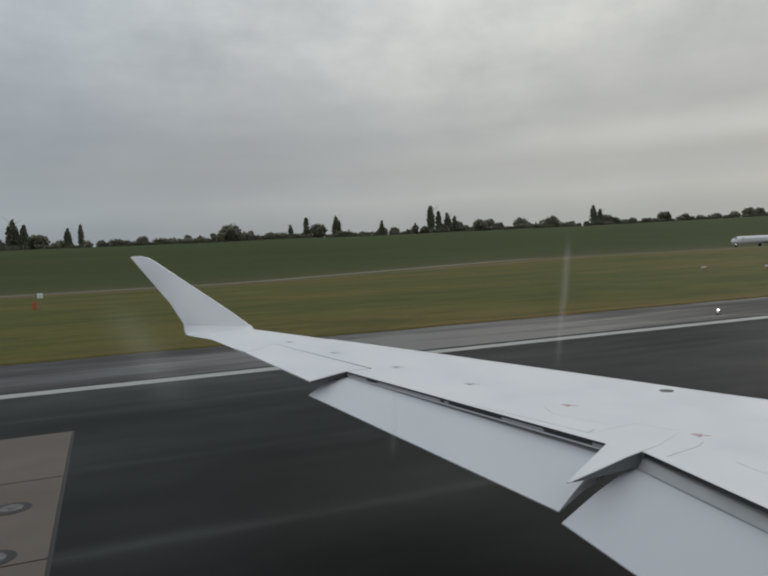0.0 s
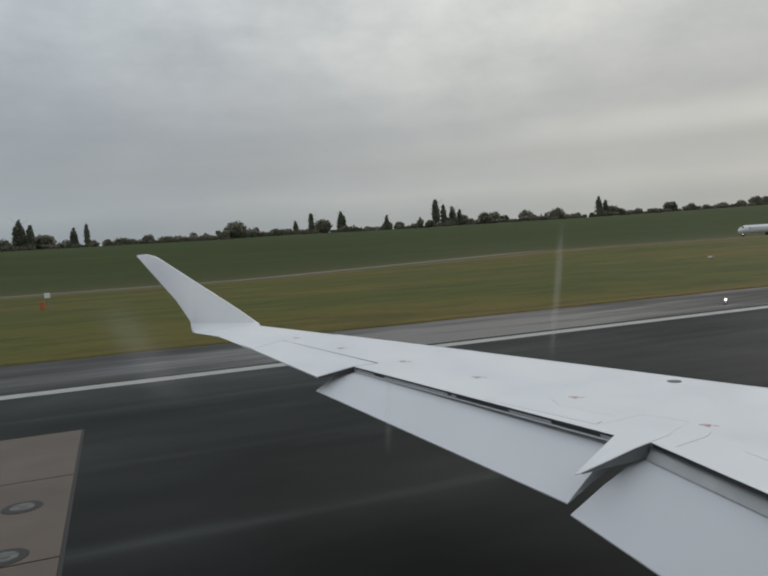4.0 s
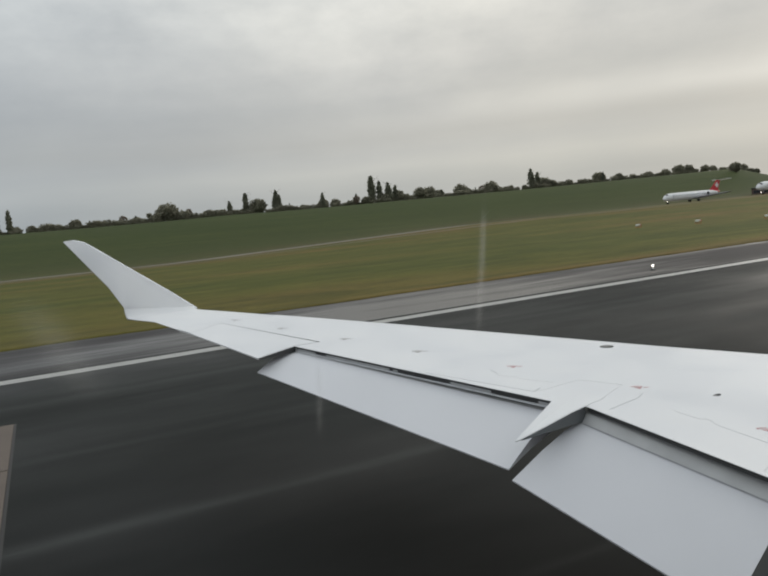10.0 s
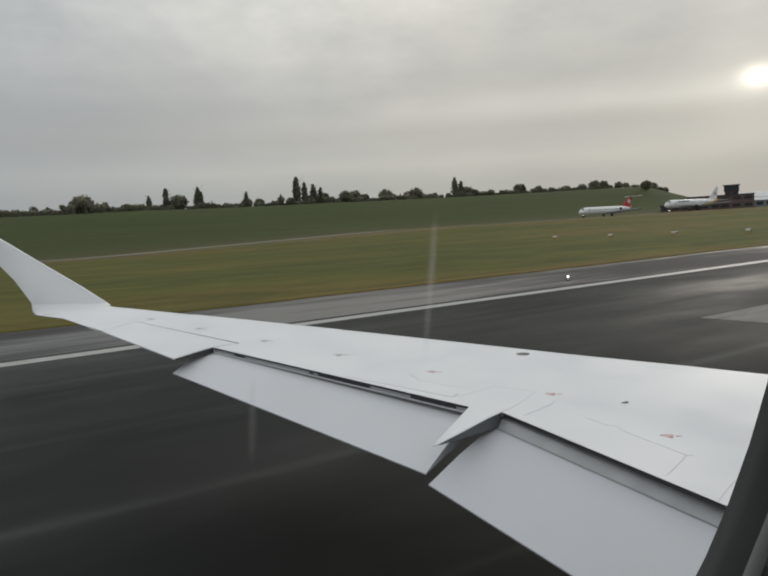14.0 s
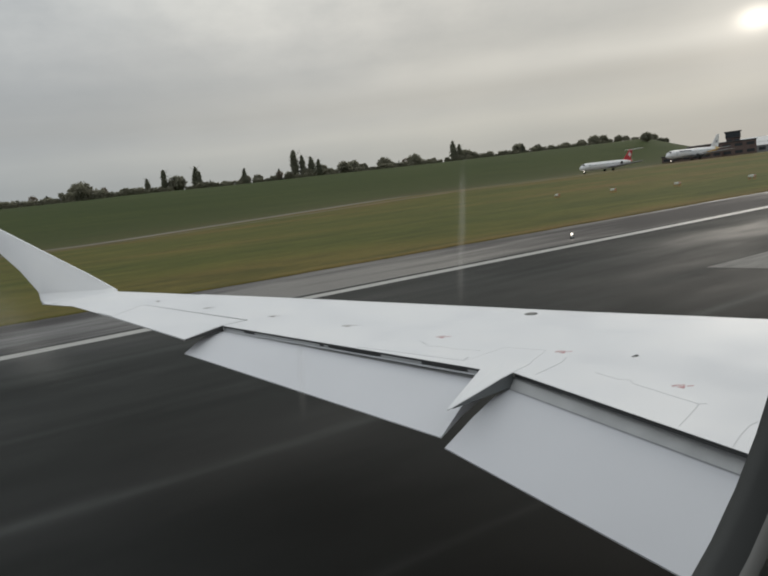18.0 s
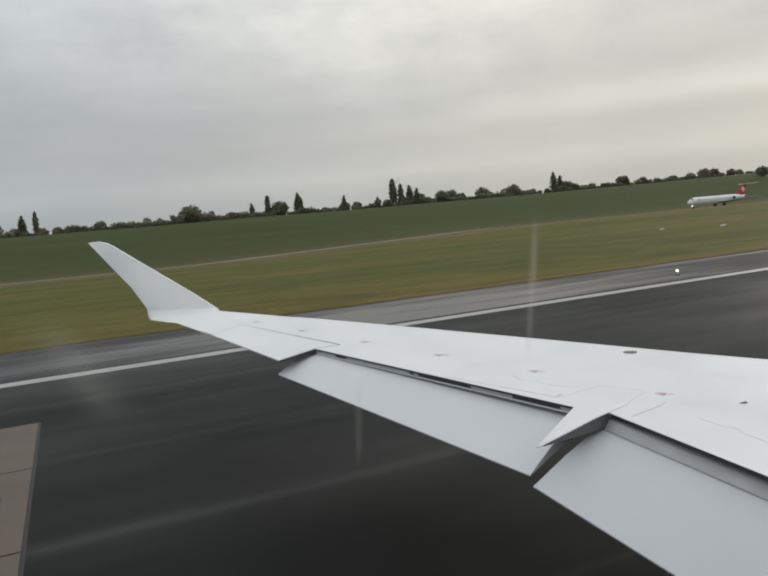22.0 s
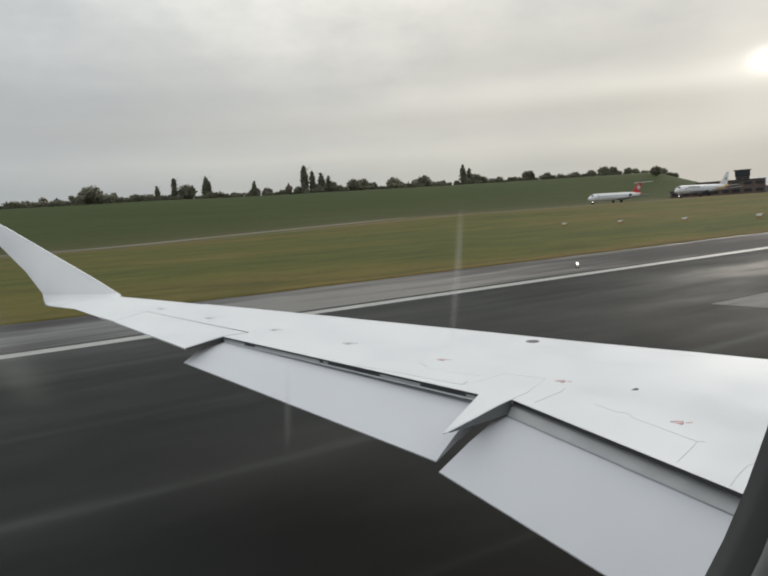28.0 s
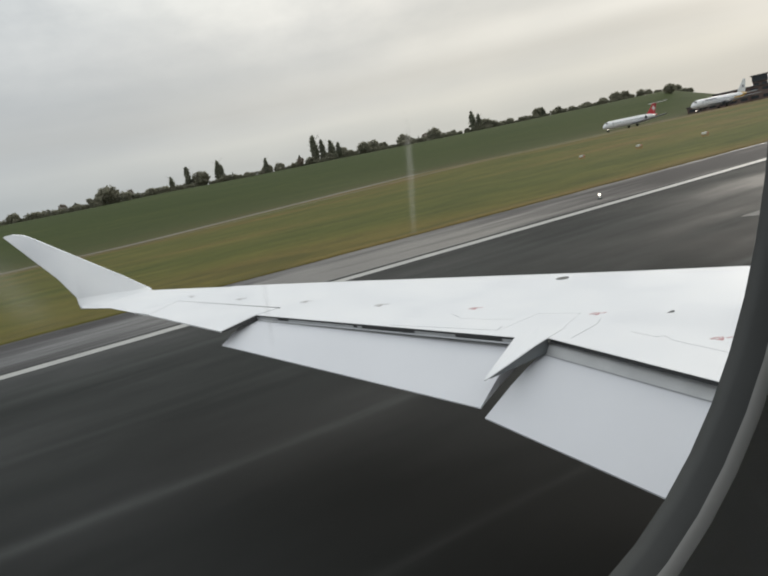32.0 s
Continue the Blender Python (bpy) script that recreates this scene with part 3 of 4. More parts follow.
# dark slab that paints the shade in the gap beside the aileron
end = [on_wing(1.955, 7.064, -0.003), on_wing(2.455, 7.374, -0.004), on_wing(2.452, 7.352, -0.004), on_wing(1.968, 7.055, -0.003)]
part("aileron_end", mesh_of("aileron_end", *prism(end, [0.012, 0.055, 0.055, 0.012]), M["cove"]), None, airliner, "dark slab painted as shade in the gap beside the aileron")

# winglet
outline = [(0.456, 12.103, 3.444), (0.50, 12.118, 3.458), (0.592, 12.131, 3.458), (0.737, 12.143, 3.418), (0.838, 12.138, 3.35), (1.302, 12.102, 2.988), (1.979, 12.049, 2.464),
           (2.357, 12.012, 2.150), (1.90, 11.94, 2.130), (1.25, 11.817, 2.116), (1.208, 11.825, 2.150), (1.200, 11.835, 2.20), (1.204, 11.867, 2.303), (1.007, 11.951, 2.673), (0.743, 12.023, 3.039)]
k = len(outline)
mid = sum((Vector(p) for p in outline), Vector()) / k
side = Vector((0.0, 0.022, -0.005))
verts = [Vector(p) for p in outline] + [Vector(p) * 0.985 + mid * 0.015 - side * 0.12 for p in outline] + [Vector(p) * 0.96 + mid * 0.04 + side for p in outline]
faces = [tuple(range(k, 2 * k)), tuple(range(2 * k, 3 * k))]
for i in range(k):
    j = (i + 1) % k
    faces += [(i, j, j + k, i + k), (i, j, j + 2 * k, i + 2 * k)]
part("winglet", mesh_of("winglet", verts, faces, M["wing"], True), None, airliner, "tall white swept winglet").data.set_sharp_from_angle(angle=radians(30))
rows = []
for p, q in zip(outline[2:8], outline[3:9]):
    p = Vector(p)
    rows.append([p + Vector((-0.022, -0.004, -0.022)), p + Vector((0.003, -0.007, 0.003)), p + Vector((0.006, 0.004, 0.006))])
part("winglet_edge", mesh_of("winglet_edge", *loft(rows, closed=False, caps=False), M["le"], True), None, airliner, "bright polished winglet edge")
# blended foot of the winglet
rows = []
for f in np.linspace(-0.03, 1, 9):
    x = 1.28 + f * 1.04
    y0 = 11.78 + 0.20 * f
    rows.append([(x + 0.02, y0 - 0.16, wz(y0 - 0.16, 0.003)), (x, y0 - 0.05, wz(y0 - 0.05, 0.012)), (x - 0.01, y0 + 0.02, wz(y0, 0.05)), (x - 0.05 + 0.03 * f, y0 + 0.055, wz(y0, 0.16 - 0.12 * f))])
rows.insert(0, [(1.262, 11.612, wz(11.612, 0.003)), (1.228, 11.722, wz(11.722, 0.010)), (1.208, 11.790, wz(11.774, 0.045)), (1.192, 11.826, wz(11.774, 0.165))])
part("winglet_root", mesh_of("winglet_root", *loft(rows, closed=False, caps=False), M["wing"], True), None, airliner)


def flap(name, front, band, rear, label):
    """A lowered flap: front line under the cove, the end of its bare nose, and its thin rear edge; each from the outer to the inner end."""
    ends = []
    for f, b, r in zip(front, band, rear):
        f, b, r = Vector(f), Vector(b), Vector(r)
        chord = b - r
        mid1, mid2 = r + chord * 0.45 + Vector((0, 0, 0.018)), r + chord * 0.8 + Vector((0, 0, 0.014))
        ends.append((f, b, mid2, mid1, r))
    steps = 10
    nose, body = [], []
    for s in range(steps + 1):
        u = s / steps
        f, b, m2, m1, r = (p.lerp(q, u) for p, q in zip(*ends))
        deep = (b - r).length * 0.13
        swell = 0.03 * min(1.0, max(0.0, (f - b).z - 0.035) / 0.02)
        nose.append([b + Vector((0, 0, 0.001)), b.lerp(f, 0.25) + Vector((0, 0, 0.006 + swell)), b.lerp(f, 0.55) + Vector((0, 0, 0.010 + swell)), f, f + Vector((0.03, 0, -0.05)), f + Vector((-0.01, 0, -0.10)), b + Vector((0, 0, -deep - 0.03))])
        body.append([b, m2, m1, r, r + Vector((0, 0, -0.008)), m1 - Vector((0, 0, deep * 0.7)), b - Vector((0, 0, deep + 0.03))])
    whole = part(name, mesh_of(name, *loft(body), M["flap" if name == "inboard_flap" else "outer_flap"], True), None, airliner, label)
    whole.data.set_sharp_from_angle(angle=radians(40))
    part("flap_nose", mesh_of("flap_nose", *loft(nose, closed=False, caps=False), M["flap_nose"], True), None, whole, "bare grey rounded flap nose")
    return whole


flap("outboard_flap", [on_wing(2.53, 7.50, -0.044), on_wing(3.26, 3.86, -0.058)], [on_wing(2.405, 7.50, -0.060), on_wing(3.150, 3.90, -0.092)],
     [(1.968, 7.233, 1.765), (2.549, 3.647, 1.515)], "grey-white outboard flap, lowered")
flap("inboard_flap", [on_wing(3.39, 3.66, -0.048), on_wing(3.05, 0.25, -0.055)], [on_wing(3.165, 3.68, -0.108), on_wing(2.830, 0.25, -0.122)],
     [(2.489, 3.535, 1.490), (2.21, 0.25, 1.355)], "grey-white inboard flap, lowered")

# ragged dirty edge where the inboard flap's bare nose meets its paint
rng = random.Random(8)
outer, inner = Vector(on_wing(3.165, 3.68, -0.108)), Vector(on_wing(2.830, 0.25, -0.122))
rows = []
for s in range(61):
    p = outer.lerp(inner, s / 60)
    wide = 0.010 + 0.006 * math.sin(s * 0.9) + rng.uniform(0, 0.008)
    rows.append([p + Vector((wide, 0, 0.005 + wide * 0.2)), p + Vector((-0.002, 0, 0.0045))])
part("grime_line", mesh_of("grime_line", *loft(rows, closed=False, caps=False), M["grime"], True), None, bpy.data.objects["inboard_flap"], "ragged grey line of grime")

# cove walls behind the gaps, shade painted in, and the fairing between the flaps
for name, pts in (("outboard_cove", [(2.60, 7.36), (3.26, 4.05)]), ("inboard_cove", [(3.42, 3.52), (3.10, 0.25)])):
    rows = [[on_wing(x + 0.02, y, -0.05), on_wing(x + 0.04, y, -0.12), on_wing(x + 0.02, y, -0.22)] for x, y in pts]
    part(name, mesh_of(name, *loft(rows, closed=False, caps=False), M["cove"]), None, airliner, "flap cove wall with its shade painted in")
fair = [on_wing(3.128, 3.882, 0.004), on_wing(2.80, 3.655, -0.002), on_wing(2.50, 3.452, -0.010), on_wing(2.458, 3.426, -0.014), on_wing(2.475, 3.420, -0.014), on_wing(2.78, 3.508, -0.004), on_wing(3.05, 3.592, 0.004),
        on_wing(3.220, 3.640, 0.004), on_wing(3.45, 3.70, 0.004), on_wing(3.40, 3.92, 0.004)]
part("flap_fairing", mesh_of("flap_fairing", *prism(fair, 0.006), M["wing"]), None, airliner, "pointed white flap fairing")

# the keel's dark colour holds the shade between fairing and inboard flap
keel = [on_wing(3.12, 3.84, -0.004), on_wing(2.80, 3.62, -0.010), on_wing(2.52, 3.452, -0.018), on_wing(2.53, 3.442, -0.018), on_wing(2.79, 3.518, -0.012), on_wing(3.06, 3.602, -0.004), on_wing(3.215, 3.648, -0.004)]
part("fairing_keel", mesh_of("fairing_keel", *prism(keel, [0.07, 0.045, 0.012, 0.012, 0.045, 0.08, 0.10]), M["keel"]), None, airliner, "keel of the fairing, coloured dark for its shade")

def slot_strip(name, ends, y0, y1, back, top, low, mat, label):
    """An upright strip just under the wing's rear edge, between two places along the span."""
    rows = []
    for y in np.linspace(y0, y1, 5):
        x = float(np.interp(y, [p[1] for p in ends], [p[0] for p in ends]))
        rows.append([on_wing(x + back, y, top), on_wing(x + back + 0.002, y, low), on_wing(x + back + 0.014, y, low), on_wing(x + back + 0.014, y, top)])
    part(name, mesh_of(name, *loft(rows), M[mat]), None, airliner, label)


OUTER_EDGE, INNER_EDGE = [(3.126, 3.88), (2.45, 7.36)], [(2.826, 0.25), (3.03, 2.03), (3.214, 3.635)]
# dark strips that paint the shadow line under the wing's rear edge
slot_strip("slot_lip", OUTER_EDGE, 7.355, 3.885, 0.002, -0.0105, -0.019, "cove", "dark strip painted as shade under the wing's rear edge")
slot_strip("slot_lip", INNER_EDGE, 3.625, 0.25, 0.004, -0.0105, -0.030, "cove", "dark strip painted as shade under the wing's rear edge")
# the outboard slot: a black strip painted as shade, with grey shroud pieces before it
slot_strip("slot_opening", OUTER_EDGE, 7.35, 3.90, 0.010, -0.018, -0.043, "cove", "black strip painted as shade in the flap slot")
for y0, y1 in ((7.34, 6.96), (6.76, 5.72), (5.66, 5.60), (4.92, 4.47), (4.01, 3.91)):
    slot_strip("slot_shroud", OUTER_EDGE, y0, y1, 0.006, -0.021, -0.050, "shroud", "grey shroud inside the flap slot")
# added pale strip, a bright line for the lit front of the flap
slot_strip("slot_rail", OUTER_EDGE, 7.33, 3.93, 0.000, -0.046, -0.056, "outer_flap", "pale strip added for the lit flap front in the slot")


PROFILE = [(0, 0), (0.15, 0.002), (0.35, 0.006), (0.55, 0.009), (0.72, 0.009), (0.84, 0.006), (0.92, 0.0), (1.0, -0.055)]


def on_skin(x, y, lift=0.0012):
    """A place just above the curved upper skin."""
    a, b = rear_x(y), lead_x(y)
    u = min(1.0, max(0.0, (x - a) / (b - a)))
    return (x, y, wz(y, float(np.interp(u, [p[0] for p in PROFILE], [p[1] for p in PROFILE])) + lift))


def seam(points, width=0.008, lift=0.0012, name="panel_seam", mat="seam"):
    """A narrow dark line laid on the skin."""
    for (xa, ya), (xb, yb) in zip(points, points[1:]):
        a, b = Vector(on_skin(xa, ya, lift)), Vector(on_skin(xb, yb, lift))
        across = (b - a).cross(Vector((0, 0, 1))).normalized() * width / 2
        part(name, mesh_of(name, *prism([a - across, b - across, b + across, a + across], 0.003), M[mat]), None, airliner)


seam([(1.715, 9.38), (2.25, 9.90), (2.69, 7.70)], 0.012)
seam([(2.90, 5.25), (3.19, 4.155)], 0.006)
seam([(3.19, 4.155), (3.275, 4.20)], 0.012)
seam([(3.275, 3.483), (3.60, 3.545), (3.70, 3.60)], 0.005)
seam([(3.548, 3.20), (3.53, 3.03), (3.525, 2.985), (3.56, 2.965), (3.55, 2.91), (3.515, 2.88), (3.443, 2.375), (3.475, 2.35)], 0.0045, mat="soft_seam")
seam([(3.443, 2.375), (3.30, 2.325), (3.104, 2.264)], 0.0045, mat="soft_seam")
seam([(3.042, 1.933), (3.20, 1.985), (3.33, 2.018), (3.40, 2.015), (3.44, 1.985), (3.43, 1.93), (3.30, 1.86)], 0.0045, mat="soft_seam")
seam([(3.275, 4.75), (3.355, 4.60), (3.345, 4.52), (3.453, 4.26)], 0.004, mat="faint_seam")
seam([(3.345, 4.93), (3.31, 4.78)], 0.006)
seam([(3.22, 4.14), (3.634, 4.18), (3.762, 3.851), (3.45, 3.72)], 0.003, mat="faint_seam")

# red stencil marks: arrow heads with short bars of writing
for x, y, s in ((2.447, 9.913, 0.62), (2.711, 8.627, 0.66), (3.001, 7.252, 0.66), (3.26, 6.03, 0.68), (3.535, 4.865, 0.54), (3.785, 3.714, 0.52), (3.635, 2.615, 0.52), (3.53, 1.86, 0.52)):
    def spot(r, f, lift=0.0012):
        return on_skin(x + (0.857 * r + 0.515 * f) * s, y + (-0.515 * r + 0.857 * f) * s, lift)

    paint, word = ("red_mark", "faded red stencil mark") if y < 5.5 else ("faint_mark", "faded grey stencil mark")
    arrow = part("stencil_mark", mesh_of("stencil_mark", *prism([spot(-0.055, 0.025), spot(0.0, -0.06), spot(0.055, 0.025)], 0.003), M[paint]), None, airliner, word)
    for r, f, wide, deep in ((-0.075, 0.065, 0.028, 0.04), (-0.035, 0.075, 0.028, 0.045), (0.005, 0.07, 0.028, 0.04), (0.045, 0.06, 0.025, 0.035), (0.105, 0.005, 0.075, 0.022)):
        bar = [spot(r - wide / 2, f - deep / 2), spot(r + wide / 2, f - deep / 2), spot(r + wide / 2, f + deep / 2), spot(r - wide / 2, f + deep / 2)]
        part("stencil_bar", mesh_of("stencil_bar", *prism(bar, 0.003), M[paint]), None, arrow)

bm = bmesh.new()
bmesh.ops.create_circle(bm, cap_ends=True, radius=0.062, segments=24, matrix=Matrix.Translation(on_skin(4.600, 4.872, 0.003)))
for f in bmesh.ops.extrude_face_region(bm, geom=bm.faces[:])["geom"]:
    if isinstance(f, bmesh.types.BMVert):
        f.co.z -= 0.012
part("fuel_cap", bm, M["cap"], airliner, "dull grey round fuel cap")
part("vent_scoop", mesh_of("vent_scoop", *prism([on_skin(3.992, 3.252, 0.003), on_skin(4.022, 3.240, 0.009), on_skin(4.020, 3.218, 0.009), on_skin(3.996, 3.226, 0.003)], 0.006), M["cap"]), None, airliner, "small dark vent scoop")
part("vent_tail", mesh_of("vent_tail", *prism([on_skin(3.975, 3.246, 0.002), on_skin(3.992, 3.256, 0.002), on_skin(3.996, 3.222, 0.002)], 0.004), M["faint_mark"]), None, airliner)

# ------------------------------------------------------------------ cabin window
EYE_Z = 3.1


def window_ring(a, b, y, power=2.15, count=64):
    out = []
    for i in range(count):
        t = 2 * math.pi * i / count
        c, s = math.cos(t), math.sin(t)
        out.append((0.0864 + a * math.copysign(abs(c) ** (2 / power), c), y, EYE_Z + 0.0992 + b * math.copysign(abs(s) ** (2 / power), s)))
    return out


WALL_Y = 0.1070
part("gasket", mesh_of("gasket", *loft([window_ring(0.1680, 0.2426, 0.126), window_ring(0.1520, 0.2266, 0.120), window_ring(0.1520, 0.2266, 0.115), window_ring(0.1535, 0.2281, 0.1100)], caps=False), M["gasket"], True), None, airliner, "black rubber window gasket")
part("window_surround", mesh_of("window_surround", *loft([window_ring(0.1535, 0.2281, 0.1100), window_ring(0.1540, 0.2286, 0.1085), window_ring(0.1556, 0.2302, WALL_Y)], caps=False), M["plastic"], True), None, airliner, "pale plastic window surround")
pane_mat = bpy.data.materials.new("streaked_acrylic_pane")
pane_mat.use_nodes = True
pane_mat.node_tree.nodes.clear()
n = Nodes(pane_mat.node_tree)
at = n.add("ShaderNodeSeparateXYZ", None, i0=n.add("ShaderNodeTexCoord").outputs["Object"])


def pane_mark(x, z, wide, high, lean, amount):
    """A soft-edged pale mark on the pane."""
    dz = n.math("SUBTRACT", at.outputs[2], z)
    dx = n.math("SUBTRACT", n.math("SUBTRACT", at.outputs[0], x), n.math("MULTIPLY", dz, lean))
    u, v = n.math("DIVIDE", dx, wide), n.math("DIVIDE", dz, high)
    v = n.math("MULTIPLY", n.math("MULTIPLY", v, v), n.math("MULTIPLY", v, v))
    return n.math("MULTIPLY", n.math("POWER", 2.718, n.math("MULTIPLY", n.math("ADD", n.math("MULTIPLY", u, u), v), -1.0)), amount)


veil = pane_mark(0.086, EYE_Z - 0.009, 0.0007, 0.011, 0.16, 0.085)
for mark in ((0.0872, EYE_Z - 0.004, 0.0005, 0.006, 0.1, 0.04), (0.006, EYE_Z - 0.012, 0.003, 0.007, -0.5, 0.05), (0.048, EYE_Z - 0.028, 0.0006, 0.006, 0.1, 0.04)):
    veil = n.math("ADD", veil, pane_mark(*mark))
clear = n.add("ShaderNodeBsdfTransparent", None, Color=(0.985, 0.985, 0.98, 1)).outputs[0]
milky = n.add("ShaderNodeBsdfTranslucent", None, Color=(0.8, 0.79, 0.75, 1)).outputs[0]
n.add("ShaderNodeOutputMaterial", None, Surface=n.add("ShaderNodeMixShader", None, i0=veil, i1=clear, i2=milky).outputs[0])
pane = part("window_pane", mesh_of("window_pane", *loft([window_ring(0.1535, 0.2281, 0.1186), window_ring(0.1535, 0.2281, 0.1180)]), pane_mat), None, airliner, "clear acrylic pane with pale streaks")
pane.visible_shadow = False
MID_Z, HALF = EYE_Z + 0.10, 0.32
rim = window_ring(0.1556, 0.2302, WALL_Y)


def to_panel(x, z):
    return max(-0.45, min(0.62, 0.0864 + (x - 0.0864) * 12)), max(MID_Z - HALF, min(MID_Z + HALF, MID_Z + (z - MID_Z) * 12))


def flat_ring(y):
    return [(to_panel(x, z)[0], y, to_panel(x, z)[1]) for x, _, z in rim]


part("wall_panel", mesh_of("wall_panel", *loft([rim, flat_ring(WALL_Y)], caps=False), M["wall"]), None, airliner, "shadowed grey plastic wall panel")
part("window_hull_panel", mesh_of("window_hull_panel", *loft([window_ring(0.1680, 0.2426, 0.126), flat_ring(0.147)], caps=False), M["jet_white"]), None, airliner)

# round hull that closes the cabin, in an upper and a lower shell with flat window belts between them
AXIS_Y, ROUND = WALL_Y - 1.26, 1.30
NOSE_X, TAIL_X = 9.0, -11.0


def shell_arc(x, a0, a1, grow, squeeze, count=22):
    r = (ROUND + grow) * squeeze
    return [(x, AXIS_Y + r * math.cos(radians(a0 + (a1 - a0) * i / count)), MID_Z + r * math.sin(radians(a0 + (a1 - a0) * i / count))) for i in range(count + 1)]


for name, a0, a1, word in (("upper_hull", 14.25, 165.75, "white upper hull"), ("lower_hull", 194.25, 345.75, "white lower hull")):
    part(name, mesh_of(name, *loft([shell_arc(x, a0, a1, 0.045, 1) for x in (TAIL_X, NOSE_X)], closed=False, caps=False), M["jet_white"], True), None, airliner, word)
    part("cabin_lining", mesh_of("cabin_lining", *loft([shell_arc(x, a0, a1, 0.0, 1) for x in (TAIL_X, NOSE_X)], closed=False, caps=False), M["lining"], True), None, airliner, "pale cabin lining")
for x0, x1 in ((TAIL_X, -0.45), (0.62, NOSE_X)):
    part("window_belt", box((x1 - x0, 0.042, 2 * HALF), ((x0 + x1) / 2, WALL_Y + 0.021, MID_Z), 0.002), M["jet_white"], airliner)
far_y = AXIS_Y - 1.26 - 0.021
for x0, x1 in ((TAIL_X, -1.0), (1.1, NOSE_X)):
    part("window_belt", box((x1 - x0, 0.042, 2 * HALF), ((x0 + x1) / 2, far_y, MID_Z), 0.002), M["jet_white"], airliner)
for x in (-0.88, -0.18, 0.52, 1.0):
    part("window_post", box((0.22, 0.042, 2 * HALF), (x, far_y, MID_Z), 0.004), M["lining"], airliner)
for end, tip in ((NOSE_X, 13.2), (TAIL_X, -18.0)):
    rings = []
    for f in np.linspace(0, 1, 9):
        r = (ROUND + 0.05) * math.sqrt(max(0.0004, 1 - f ** (1.9 if end > 0 else 1.5)))
        rings.append([(end + (tip - end) * f, AXIS_Y + r * math.cos(2 * math.pi * i / 28), MID_Z + r * math.sin(2 * math.pi * i / 28) + (-0.45 if end > 0 else 0.75) * f * f) for i in range(28)])
    part("nose_cone" if end > 0 else "tail_cone", mesh_of("hull_end", *loft(rings), M["jet_white"], True), None, airliner)

# belly fairing over the wing's root, and the legs it stands on
rings = []
for x, high, wide in ((1.4, 0.02, 0.55), (2.2, 0.30, 1.15), (3.4, 0.42, 1.30), (6.0, 0.42, 1.30), (7.2, 0.30, 1.15), (8.2, 0.02, 0.55)):
    rings.append([(x, AXIS_Y + wide * math.cos(a), 1.92 - (high if math.sin(a) < 0 else 0.02) * abs(math.sin(a)) ** 0.6 * (1 if math.sin(a) < 0 else -1)) for a in np.linspace(0, 2 * math.pi, 24, endpoint=False)])
part("belly_fairing", mesh_of("belly_fairing", *loft(rings), M["jet_white"], True), None, airliner)
for x, y, top, r in ((3.3, AXIS_Y + 1.0, 1.7, 0.40), (3.3, AXIS_Y - 1.0, 1.7, 0.40), (10.2, AXIS_Y, 1.95, 0.24)):
    leg = part("landing_gear", tube(0.09, 0.08, top - r, (x, y, (top + r) / 2), sides=12), M["jet_grey"], airliner)
    for s in (-0.2, 0.2):
        part("wheel", tube(r, r, 0.2, (x, y + s, r), (90, 0, 0), 24), M["rubber"], leg, "black tyre")

# ------------------------------------------------------------------ trees on the hill
def crown_mesh(name, shape, clumps, leaf, mat, seed):
    """A crown of leaf clumps: shape(rng) gives a clump's centre and size."""
    rng = random.Random(seed)
    verts, faces = [], []
    for _ in range(clumps):
        c, r = shape(rng)
        for _ in range(15):
            v = Vector((rng.gauss(0, 1), rng.gauss(0, 1), rng.gauss(0, 1)))
            p = Vector(c) + v.normalized() * r * rng.uniform(0.35, 1.0)
            q = Vector((rng.gauss(0, 1), rng.gauss(0, 1), rng.gauss(0, 1))).normalized()
            u = q.orthogonal().normalized()
            s = leaf * rng.uniform(0.6, 1.4)
            k = len(verts)
            verts += [p + u * s, p + q.cross(u) * s * 0.8, p - u * s, p - q.cross(u) * s * 0.8]
            faces.append((k, k + 1, k + 2, k + 3))
    return mesh_of(name, verts, faces, mat)


def trunk_mesh(name, height, radius, limbs, seed):
    rng = random.Random(seed)
    verts, faces = [], []

    def limb(a, b, r0, r1):
        axis = (b - a).normalized()
        u = axis.orthogonal().normalized()
        v = axis.cross(u)
        k = len(verts)
        for p, r in ((a, r0), (b, r1)):
            for i in range(6):
                t = i * math.pi / 3
                verts.append(p + (u * math.cos(t) + v * math.sin(t)) * r)
        for i in range(6):
            faces.append((k + i, k + (i + 1) % 6, k + 6 + (i + 1) % 6, k + 6 + i))

    p = Vector((0, 0, -0.4))
    for i in range(4):
        q = Vector((rng.uniform(-.15, .15), rng.uniform(-.15, .15), height * (i + 1) / 4))
        limb(p, q, radius * (1 - i * 0.22), radius * (1 - (i + 1) * 0.22))
        p = q
    for i in range(limbs):
        z = height * rng.uniform(0.3, 0.9)
        a = rng.uniform(0, 6.3)
        limb(Vector((0, 0, z)), Vector((math.cos(a) * height * 0.28, math.sin(a) * height * 0.28, z + height * rng.uniform(0.12, 0.3))), radius * 0.35, radius * 0.08)
    return mesh_of(name, verts, faces, M["bark"])


